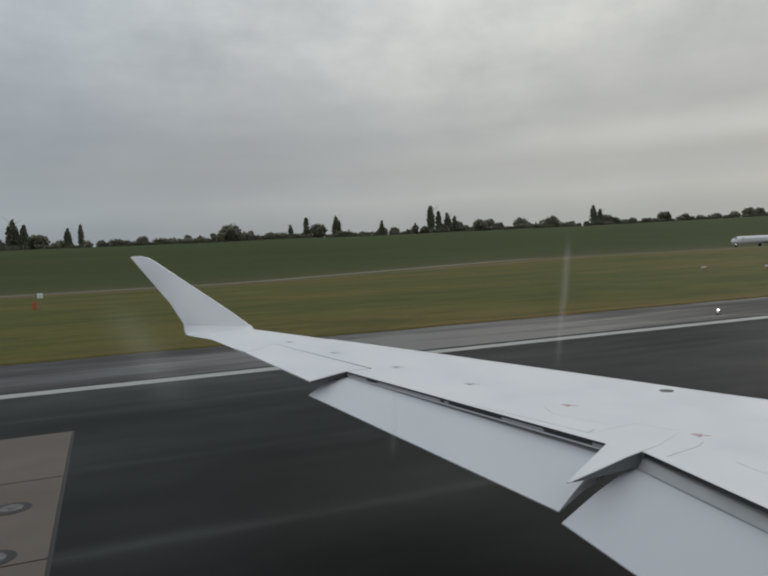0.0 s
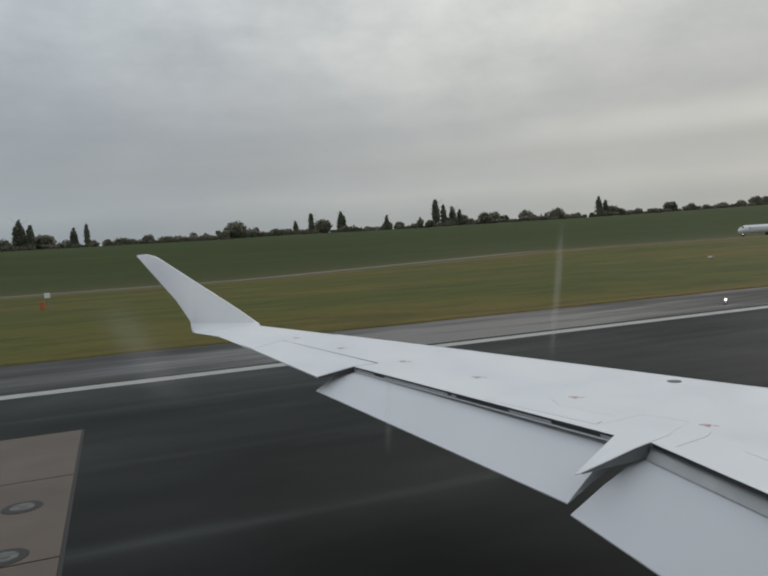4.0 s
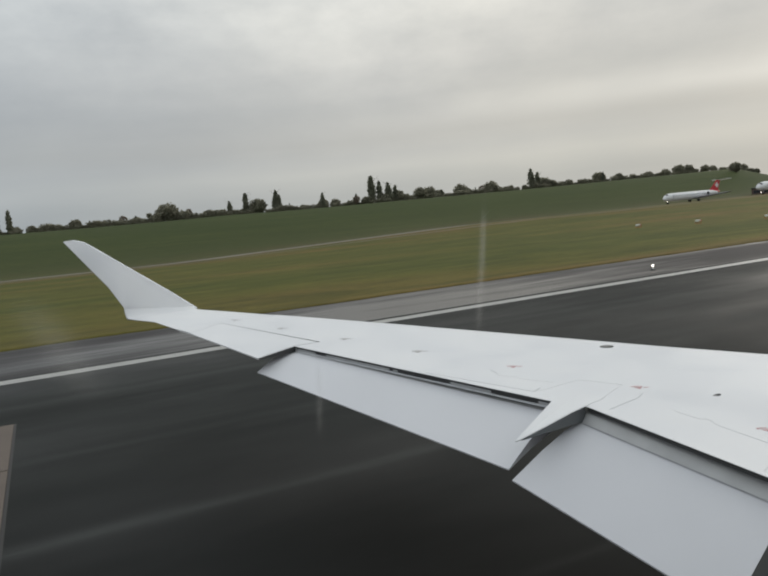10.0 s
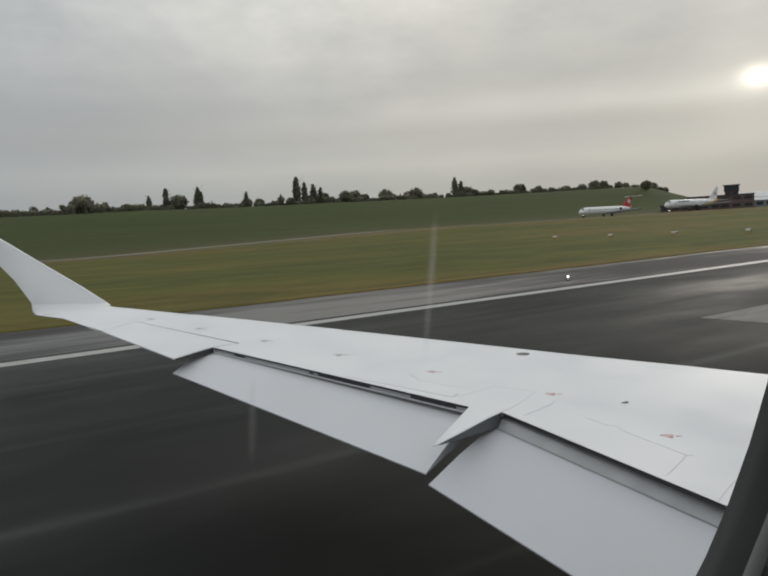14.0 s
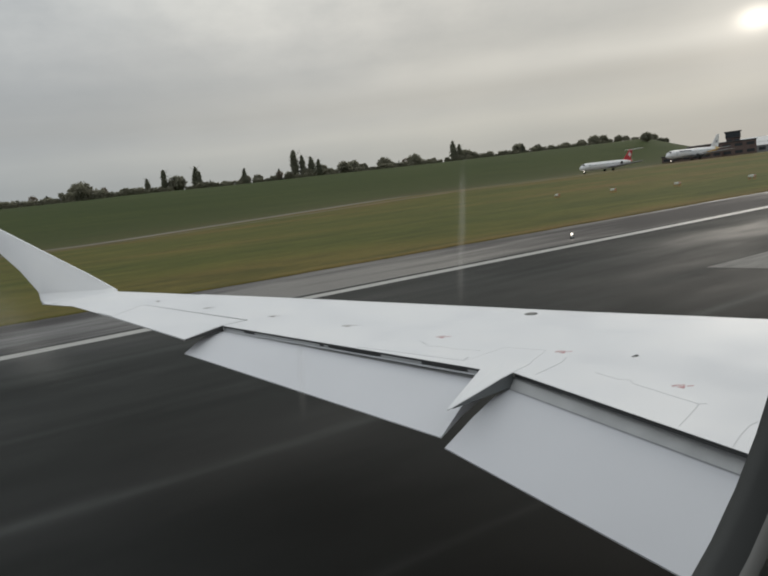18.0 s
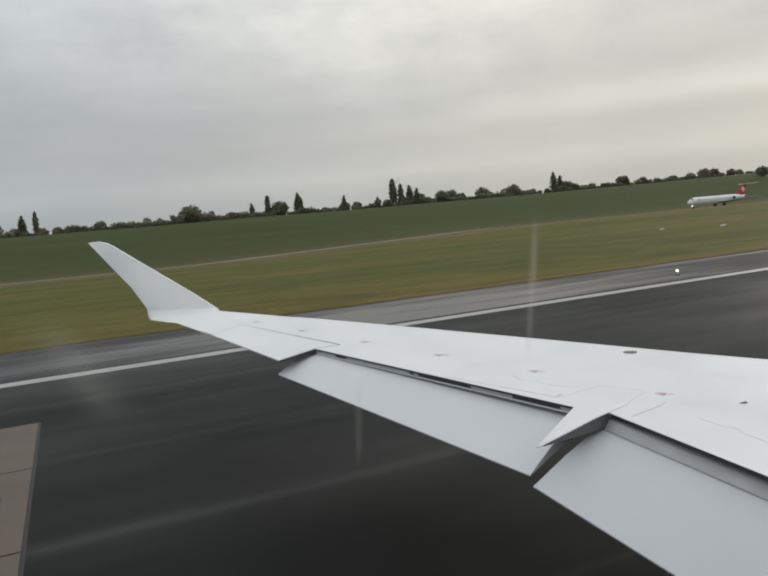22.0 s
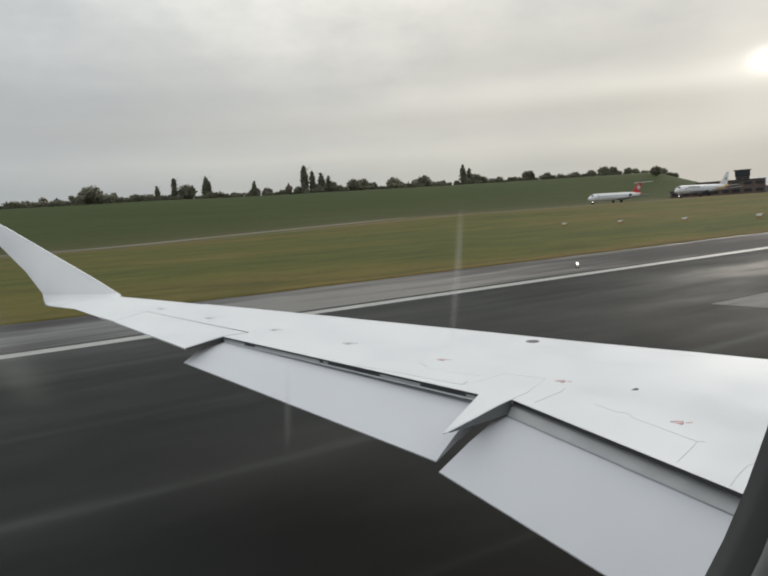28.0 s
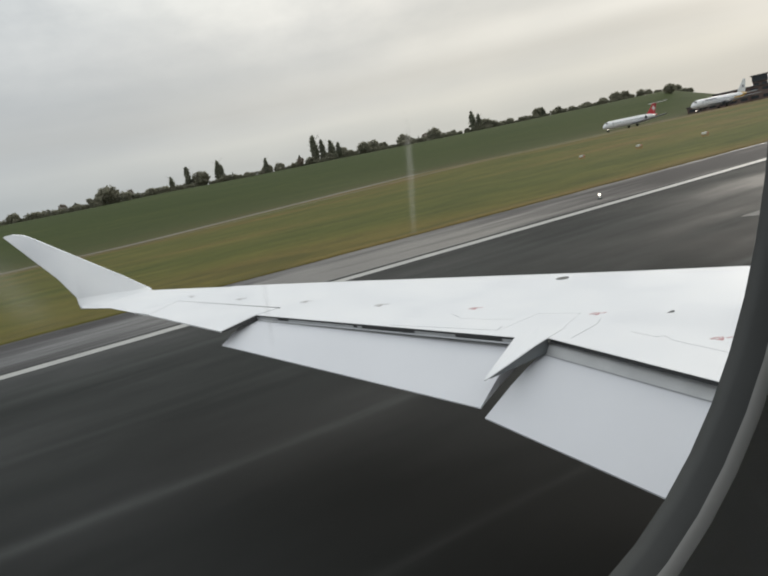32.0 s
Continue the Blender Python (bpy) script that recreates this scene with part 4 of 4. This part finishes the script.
def poplar_shape(rng):
    # three flame-shaped stems of unequal height, grown together
    sx, sy, tall = rng.choice(((0.0, 0.0, 1.0), (0.0, 0.3, 0.96), (1.5, 0.5, 0.80), (-1.3, -0.4, 0.66)))
    z = rng.random() ** 0.8
    w = 3.1 * (z + 0.06) ** 0.38 * (1.02 - z) ** 0.62 * (1 + 0.16 * math.sin(11 * z + 3 * sx))
    a = rng.uniform(0, 6.3)
    d = rng.uniform(0.1, 1) * w
    return (sx + math.cos(a) * d, sy + math.sin(a) * d, 0.7 + z * 14.8 * tall), 0.75


def round_shape(rng):
    v = Vector((rng.gauss(0, 1), rng.gauss(0, 1), rng.gauss(0, 1))).normalized() * rng.uniform(0.45, 1.0)
    return (v.x * 4.6, v.y * 4.4, 4.3 + v.z * (3.6 if v.z > 0 else 3.9)), 1.15


def fir_shape(rng):
    z = rng.random()
    a = rng.uniform(0, 6.3)
    d = (1 - z) * 2.6 * rng.uniform(0.3, 1)
    return (math.cos(a) * d, math.sin(a) * d, 0.8 + z * 9.5), 0.55


def shrub_shape(rng):
    return (rng.uniform(-5.5, 5.5), rng.uniform(-2, 2), rng.uniform(0.2, 1) * (2.6 + 1.3 * math.sin(rng.uniform(0, 6)))), 0.95


def thin_shape(rng):
    v = Vector((rng.gauss(0, 1), rng.gauss(0, 1), rng.gauss(0, 1))).normalized() * rng.uniform(0.7, 1.0)
    return (v.x * 3.6, v.y * 3.4, 5.6 + v.z * 3.4), 0.8


KINDS = {
    "poplar": [(poplar_shape, 360, 0.38, "poplar", 15, 0.30, 6, "tall dark poplar on the hill's crest", "poplar")],
    "oak": [(round_shape, 220, 0.44, "oak", 7, 0.32, 9, "broad dark-leaved tree on the hill's crest", "tree")],
    "fir": [(fir_shape, 110, 0.30, "fir", 10, 0.2, 4, "dark pointed conifer on the hill's crest", "conifer")],
    "hedge_shrub": [(shrub_shape, 190, 0.42, "oak", 2.2, 0.15, 6, "low dark hedge shrubs along the hill's crest", "shrub")],
    "thin_tree": [(thin_shape, 70, 0.34, "autumn", 9, 0.26, 14, "thin pale autumn tree on the hill's crest", "tree")],
}
stock = {}
for kind, specs in KINDS.items():
    for v in range(3):
        shape, clumps, leaf, mat, th, tr, limbs, label, cat = specs[0]
        stock[kind, v] = (crown_mesh("crown", shape, clumps, leaf, M[mat], 11 * v + len(kind)), trunk_mesh("trunk", th, tr, limbs, v + 5), label, cat)


def plant(kind, az, dist, scale, seed):
    rng = random.Random(seed)
    crown, trunk, label, cat = stock[kind, seed % 3]
    x, y = -math.sin(radians(az)) * dist, math.cos(radians(az)) * dist
    tree = thing(kind, label, cat, group="trees along the hill's crest")
    part("trunk", trunk, None, tree)
    part("crown", crown, None, tree)
    tree.matrix_basis = pose(x, y, ground_z(x, y) - 0.15, 0, 0, rng.uniform(0, 360)) @ Matrix.Diagonal((scale * rng.uniform(0.9, 1.1), scale * rng.uniform(0.9, 1.1), scale, 1))


def crest(az):
    return 404 / math.cos(radians(az))


seed = 0
for az, tall in ((-14.5, 0.55), (-15.8, 0.80), (-18.2, 0.82), (-21.9, 0.62), (-25.9, 1.12), (-26.5, 0.9), (-27.2, 0.82), (-27.8, 0.7), (1.2, 0.8), (2.1, 0.7), (5.0, 0.85), (5.7, 1.0), (-38.6, 0.85), (-39.1, 0.7)):
    plant("poplar", az, crest(az) + 4, tall * (1.05 if az > -30 else 1.15), seed)
    seed += 1
for az, s in ((-24.6, 0.75), (-19.2, 0.5), (-31.5, 0.55), (-44.0, 0.8), (-7.4, 0.5), (-34.2, 0.5)):
    plant("fir", az, crest(az) + 3, s, seed)
    seed += 1
rng = random.Random(21)
az = 9.0
while az > -53:
    plant("hedge_shrub", az, crest(az) + rng.uniform(-3, 6), rng.uniform(0.6, 1.05) * (1.25 if -14 < az < -8 else 1), seed)
    seed += 1
    az -= rng.uniform(0.75, 1.25) * math.cos(radians(az))
az = 8.0
while az > -52:
    plant("thin_tree" if rng.random() < 0.2 else "oak", az, crest(az) + rng.uniform(0, 14), (rng.uniform(0.5, 0.8) if rng.random() < 0.7 else rng.uniform(0.85, 1.15)) * (1.1 if -14 < az < -8 or az < -44 else 1), seed)
    seed += 1
    az -= rng.uniform(0.6, 2.0) * math.cos(radians(az))


# ------------------------------------------------------------------ waiting jets
def body_ring(x, r, z, flat=1.0, count=20):
    return [(x, r * math.cos(2 * math.pi * i / count), z + r * flat * math.sin(2 * math.pi * i / count)) for i in range(count)]


def blade(pts, thick):
    """A flat-sided wing or fin from its outline, pinched at its edges; thick is the half thickness as a vector."""
    k = len(pts)
    mid = sum((Vector(p) for p in pts), Vector()) / k
    t = Vector(thick)
    verts = [Vector(p) for p in pts] + [Vector(p) * 0.85 + mid * 0.15 + t for p in pts] + [Vector(p) * 0.85 + mid * 0.15 - t for p in pts]
    faces = [tuple(range(k, 2 * k)), tuple(range(2 * k, 3 * k))]
    for i in range(k):
        j = (i + 1) % k
        faces += [(i, j, j + k, i + k), (i, j, j + 2 * k, i + 2 * k)]
    return verts, faces


def wheel_leg(jet, x, y, r, top, count):
    leg = part("landing_gear", tube(0.13, 0.11, top - r, (x, y, (top + r) / 2), sides=10), M["jet_grey"], jet)
    for i in range(count):
        part("wheel", tube(r, r, 0.3, (x, y + (i - (count - 1) / 2) * 0.5, r), (90, 0, 0), 18), M["rubber"], leg, "black tyre")


def jet(name, label, at, length, radius, belly, tail, t_tail, cross):
    """Nose towards -x, length along x from the nose."""
    j = thing(name, label, "airliner", at, group="jets queueing on the taxiway")
    zc = belly + radius
    L, r = length, radius
    rings = [body_ring(0.0, 0.05, zc - 0.35 * r), body_ring(0.02 * L, 0.42 * r, zc - 0.28 * r), body_ring(0.05 * L, 0.74 * r, zc - 0.14 * r), body_ring(0.09 * L, 0.95 * r, zc - 0.03 * r), body_ring(0.13 * L, r, zc),
             body_ring(0.4 * L, r, zc), body_ring(0.68 * L, r, zc), body_ring(0.78 * L, 0.9 * r, zc + 0.06 * r), body_ring(0.87 * L, 0.66 * r, zc + 0.22 * r), body_ring(0.95 * L, 0.36 * r, zc + 0.38 * r), body_ring(L, 0.1 * r, zc + 0.48 * r)]
    v, f = loft(rings)
    slots = [0] * len(f)
    me = mesh_of("fuselage", v, f, [M["jet_white"], tail[1]], True)
    for p in me.polygons:
        c = p.center
        if tail[2] == "rear" and c.x > 0.86 * L or tail[2] == "belly" and c.x > 0.68 * L and c.z < zc + 0.15 * r + max(0, c.x - 0.85 * L) * 0.5:
            p.material_index = 1
    part("fuselage", me, None, j)
    part("cockpit_window", loft_obj([body_ring(0.045 * L, 0.73 * r, zc - 0.13 * r)[2:9], body_ring(0.066 * L, 0.86 * r, zc - 0.06 * r)[2:9]], M["jet_dark"], 1.02, zc), None, j, "dark cockpit glazing")
    for s in (-1, 1):
        for i in range(int(L * 0.62 / 1.0)):
            part("cabin_window", WINDOW, None, j).matrix_basis = pose(0.15 * L + i * 1.0, s * r * 0.985, zc + 0.22 * r)
        xw = 0.40 * L if not t_tail else 0.46 * L
        wing_pts = [(xw, s * 0.6 * r, belly + 0.5), (xw + 0.19 * L, s * 0.6 * r, belly + 0.45), (xw + 0.235 * L, s * 0.40 * L, belly + 1.5), (xw + 0.20 * L, s * 0.40 * L, belly + 1.55)]
        part("wing", mesh_of("wing", *blade(wing_pts, (0, 0, 0.22)), M["jet_grey"]), None, j, "grey wing")
        if t_tail:
            part("engine", loft_obj([body_ring(0.70 * L, 0.42 * r, 0), body_ring(0.715 * L, 0.5 * r, 0), body_ring(0.80 * L, 0.5 * r, 0), body_ring(0.86 * L, 0.3 * r, 0)], M["jet_white"]), None, j, "white tail-mounted engine").matrix_basis = pose(0, s * 1.5 * r, zc + 0.2 * r)
        else:
            part("engine", loft_obj([body_ring(0.36 * L, 0.46 * r, 0), body_ring(0.37 * L, 0.54 * r, 0), body_ring(0.43 * L, 0.52 * r, 0), body_ring(0.47 * L, 0.3 * r, 0)], M["jet_dark"]), None, j, "dark underwing engine").matrix_basis = pose(0, s * 0.135 * L, belly + 0.15)
        inlet_x, inlet_y, inlet_z = (0.70 * L, s * 1.5 * r, zc + 0.2 * r) if t_tail else (0.36 * L, s * 0.135 * L, belly + 0.15)
        part("engine_inlet", tube(0.40 * r, 0.38 * r, 0.25, (inlet_x + 0.05, inlet_y, inlet_z), (0, 90, 0), 18), M["jet_dark"], j, "dark engine inlet")
        part("passenger_door", box((0.85, 0.05, 1.7), (0.135 * L, s * r * 0.99, zc + 0.05 * r), 0.02), M["jet_door"], j, "pale grey door")
    part("taxi_lamp", tube(0.16, 0.12, 0.12, (0.075 * L, 0, 0.95), (0, 90, 0), 12), M["lens"], j, "lit taxi lamp on the nose leg")
    z0, z1 = zc + 0.6 * r, tail[0]
    fin = [(0.80 * L, 0, z0 + 0.1), (0.965 * L, 0, z0 + 0.1), (1.0 * L if not t_tail else 1.02 * L, 0, z1), (0.95 * L, 0, z1)]
    part("tail_fin", mesh_of("tail_fin", *blade(fin, (0, 0.16, 0)), tail[3]), None, j, tail[4])
    hz = z1 - 0.1 if t_tail else zc + 0.4 * r
    for s in (-1, 1):
        hx = 0.955 * L if t_tail else 0.88 * L
        hp = [(hx, s * 0.1, hz), (hx + 0.085 * L, s * 0.1, hz), (hx + 0.11 * L, s * 0.14 * L, hz + 0.25), (hx + 0.08 * L, s * 0.14 * L, hz + 0.25)]
        part("tailplane", mesh_of("tailplane", *blade(hp, (0, 0, 0.09)), M["jet_white"]), None, j)
    wheel_leg(j, 0.08 * L if t_tail else 0.11 * L, 0, 0.38, belly + 0.4, 2)
    for s in (-1, 1):
        wheel_leg(j, 0.53 * L, s * 2.3, 0.52, belly + 0.6, 2)
    for s in (-1, 1):
        y = s * 0.19
        if cross:
            for w, h, deep in ((2.2, 0.75, 0.06), (0.75, 2.2, 0.075)):
                part("tail_cross", box((w, deep, h), (0.945 * L, s * 0.17, (z0 + z1) / 2 + 0.2)), M["jet_white"], j, "white cross on the tail")
        else:
            for k in range(4):
                part("tail_mark", box((0.22, 0.03, 1.5 - 0.3 * (k % 2)), (0.915 * L + k * 0.5, s * 0.175, (z0 + z1) / 2 - 0.2)), M["jet_blue"], j, "dark purple tail mark")
            for k in range(8):
                part("title_bar", box((0.80, 0.05, 0.72 if k % 3 else 1.05), (0.20 * L + k * 1.15, s * (r * 0.90), zc + 0.46 * r)), M["jet_blue"], j, "dark purple lettering")
            stripe = [(0.06 * L, s * 0.62 * r, zc - 0.74 * r), (0.50 * L, s * 0.84 * r, zc - 0.60 * r), (0.70 * L, s * 0.97 * r, zc - 0.26 * r), (0.82 * L, s * 0.80 * r, zc + 0.30 * r), (0.80 * L, s * 0.84 * r, zc + 0.12 * r), (0.66 * L, s * 0.92 * r, zc - 0.46 * r), (0.50 * L, s * 0.74 * r, zc - 0.75 * r), (0.06 * L, s * 0.50 * r, zc - 0.84 * r)]
            part("belly_stripe", mesh_of("belly_stripe", *blade(stripe, (0, 0.10, 0)), M["jet_blue"]), None, j, "dark purple stripe along the belly")
    return j


def loft_obj(rings, mat, swell=1.0, zc=0.0):
    rings = [[(x, y * swell, zc + (z - zc) * swell) for x, y, z in ring] for ring in rings]
    closed = len(rings[0]) > 12
    return mesh_of("shell", *loft(rings, closed=closed, caps=closed), mat, True)


WINDOW = mesh_of("cabin_window", *prism([(-0.12, -0.03, 0.18), (0.12, -0.03, 0.18), (0.12, 0.03, 0.18), (-0.12, 0.03, 0.18)], 0.36), M["jet_dark"])


def on_taxiway(x):
    return (x, 215, ground_z(x, 215) + 0.03)


jet("red_tailed_jet", "white airliner with a red tail and high tailplane, on the taxiway", on_taxiway(240), 35.5, 1.65, 1.15, (8.5, M["jet_red"], "rear", M["jet_red"], "red tail fin"), True, True)
jet("gold_bellied_jet", "white airliner with a golden-yellow rear belly, on the taxiway", on_taxiway(300), 44.5, 1.98, 1.85, (11.7, M["jet_gold"], "belly", M["jet_white"], "white tail fin with a dark mark"), False, False)


# ------------------------------------------------------------------ airfield fittings
def edge_light(x, y):
    lamp = thing("runway_edge_light", "small white raised runway edge light, lit", "runway light", (x, y, 0.0), group="lights along the runway's edge")
    part("base", tube(0.12, 0.11, 0.06, (0, 0, 0.03)), M["cap"], lamp)
    part("stem", tube(0.035, 0.035, 0.13, (0, 0, 0.12)), M["lamp_white"], lamp)
    part("lens", tube(0.058, 0.04, 0.07, (0, 0, 0.22)), M["lens"], lamp, "lit white lens")


for x in (-34, 26.5, 86, 146, 206):
    edge_light(x, 24.6)


def slope_light(x, y):
    unit = thing("approach_slope_light", "white and orange approach light box on short legs in the grass", "runway light", (x, y, ground_z(x, y) - 0.03), 0, "row of approach slope lights")
    part("housing", box((0.42, 0.7, 0.2), (0, 0, 0.45), 0.03), M["lamp_white"], unit, "white housing")
    part("front", box((0.36, 0.04, 0.14), (0, -0.37, 0.45), 0.01), M["orange"], unit, "orange front")
    for sx in (-0.3, 0.3):
        for sy in (-0.3, 0.3):
            part("leg", tube(0.03, 0.03, 0.38, (sx * 0.6, sy, 0.19), sides=8), M["orange"], unit)


for x, y in ((78.5, 75), (80, 66), (81.5, 57), (83, 48)):
    slope_light(x, y)

hut = thing("marker_post", "orange post with a white box on top, in the grass", "marker", (-7.6, 94.0, -0.02))
part("post", box((0.55, 0.5, 0.9), (0, 0, 0.45), 0.03), M["orange"], hut, "orange cabinet")
part("head", box((0.6, 0.5, 0.6), (0.6, 0.3, 1.6), 0.04), M["lamp_white"], hut, "white box")
part("mast", tube(0.05, 0.05, 1.4, (0.6, 0.3, 0.7), sides=8), M["jet_grey"], hut)

for k in range(4):
    inset = thing("inset_light", "round inset runway light in a pale worn collar", "runway light", (-1.35, 5.2 + 1.9 * k, 0.016), group="row of inset lights")
    part("collar", tube(0.27, 0.26, 0.008, (0, 0, 0.004), sides=24), M["joint"], inset, "dark sealed collar")
    part("fitting", tube(0.17, 0.15, 0.012, (0, 0, 0.012), sides=9), M["old_paint"], inset, "worn white metal fitting")
    part("lens", tube(0.06, 0.05, 0.012, (0.02, -0.03, 0.022), sides=12), M["cap"], inset, "dark glass lens")


# ------------------------------------------------------------------ airport buildings beyond the hill
def building(name, label, x, y, w, d, h, wall, roof, rows=1, turn=0, roof_kind="flat", windows=True):
    b = thing(name, label, "airport building", (x, y, ground_z(x, y) - 0.3), turn, group="airport buildings")
    part("wall", box((w, d, h), (0, 0, h / 2), 0.08), wall, b)
    if roof_kind == "flat":
        part("roof", box((w + 0.8, d + 0.8, 0.5), (0, 0, h + 0.25), 0.06), roof, b)
    else:
        v, f = loft([[(-w / 2 - .4, -d / 2 - .4, h), (-w / 2 - .4, 0, h + roof_kind), (-w / 2 - .4, d / 2 + .4, h)], [(w / 2 + .4, -d / 2 - .4, h), (w / 2 + .4, 0, h + roof_kind), (w / 2 + .4, d / 2 + .4, h)]])
        part("roof", mesh_of("roof", v, f, roof), None, b)
    if windows:
        count = max(2, int(w / 5))
        for r in range(rows):
            for i in range(count):
                win = part("window", box((w / count * 0.66, 0.12, h / rows * 0.42), (-w / 2 + (i + 0.5) * w / count, -d / 2 - 0.03, (r + 0.55) * h / rows)), M["glass"], b)
    return b


def far(az, dist):
    return -math.sin(radians(az)) * dist, math.cos(radians(az)) * dist


def put(name, label, az, dist, w, d, h, wall, roof, rows=1, roof_kind="flat", windows=True):
    x, y = far(az, dist)
    return building(name, label, x, y, w, d, h, wall, roof, rows, az, roof_kind, windows)


put("fire_station", "dark red brick airport building with a flat dark roof", -58.1, 440, 34, 16, 7.5, M["brick"], M["roof_dark"], 2)
tower = put("lookout_tower", "square brick lookout tower with a glazed cab and a flat roof", -58.9, 446, 7, 7, 10, M["brick"], M["roof_dark"], 3)
part("cab", box((7.6, 7.6, 2.6), (0, 0, 11.8), 0.1), M["glass"], tower, "dark glazed cab")
part("cab_roof", box((8.8, 8.8, 0.5), (0, 0, 13.3), 0.1), M["roof_dark"], tower)
put("low_store", "low brick store with a dark roof", -56.1, 430, 30, 12, 3.6, M["brick"], M["roof_dark"])
put("maintenance_shed", "low shed with a white metal roof", -60.7, 470, 26, 14, 4.2, M["cladding"], M["roof_white"], 1, 2.0)
put("hangar", "grey hangar with a white pitched roof", -61.2, 620, 60, 36, 9, M["cladding"], M["roof_white"], 1, 4.0)
put("terminal", "long blue-grey airport terminal", -65.0, 900, 150, 40, 15, M["blue_clad"], M["roof_dark"], 3)
put("pier", "long low terminal pier with a white roof", -62.0, 820, 120, 18, 7, M["blue_clad"], M["roof_white"], 2)
put("cargo_shed", "long grey cargo shed", -66.5, 840, 120, 40, 11, M["cladding"], M["roof_dark"], 1)
put("office_block", "grey office block behind the terminal", -63.2, 1050, 40, 20, 26, M["cladding"], M["roof_dark"], 5)
rng = random.Random(5)
for i in range(26):
    a = -53 - rng.random() * 18
    plant("oak" if i % 3 else "hedge_shrub", a, 560 + 500 * rng.random(), rng.uniform(0.8, 1.3), 300 + i)
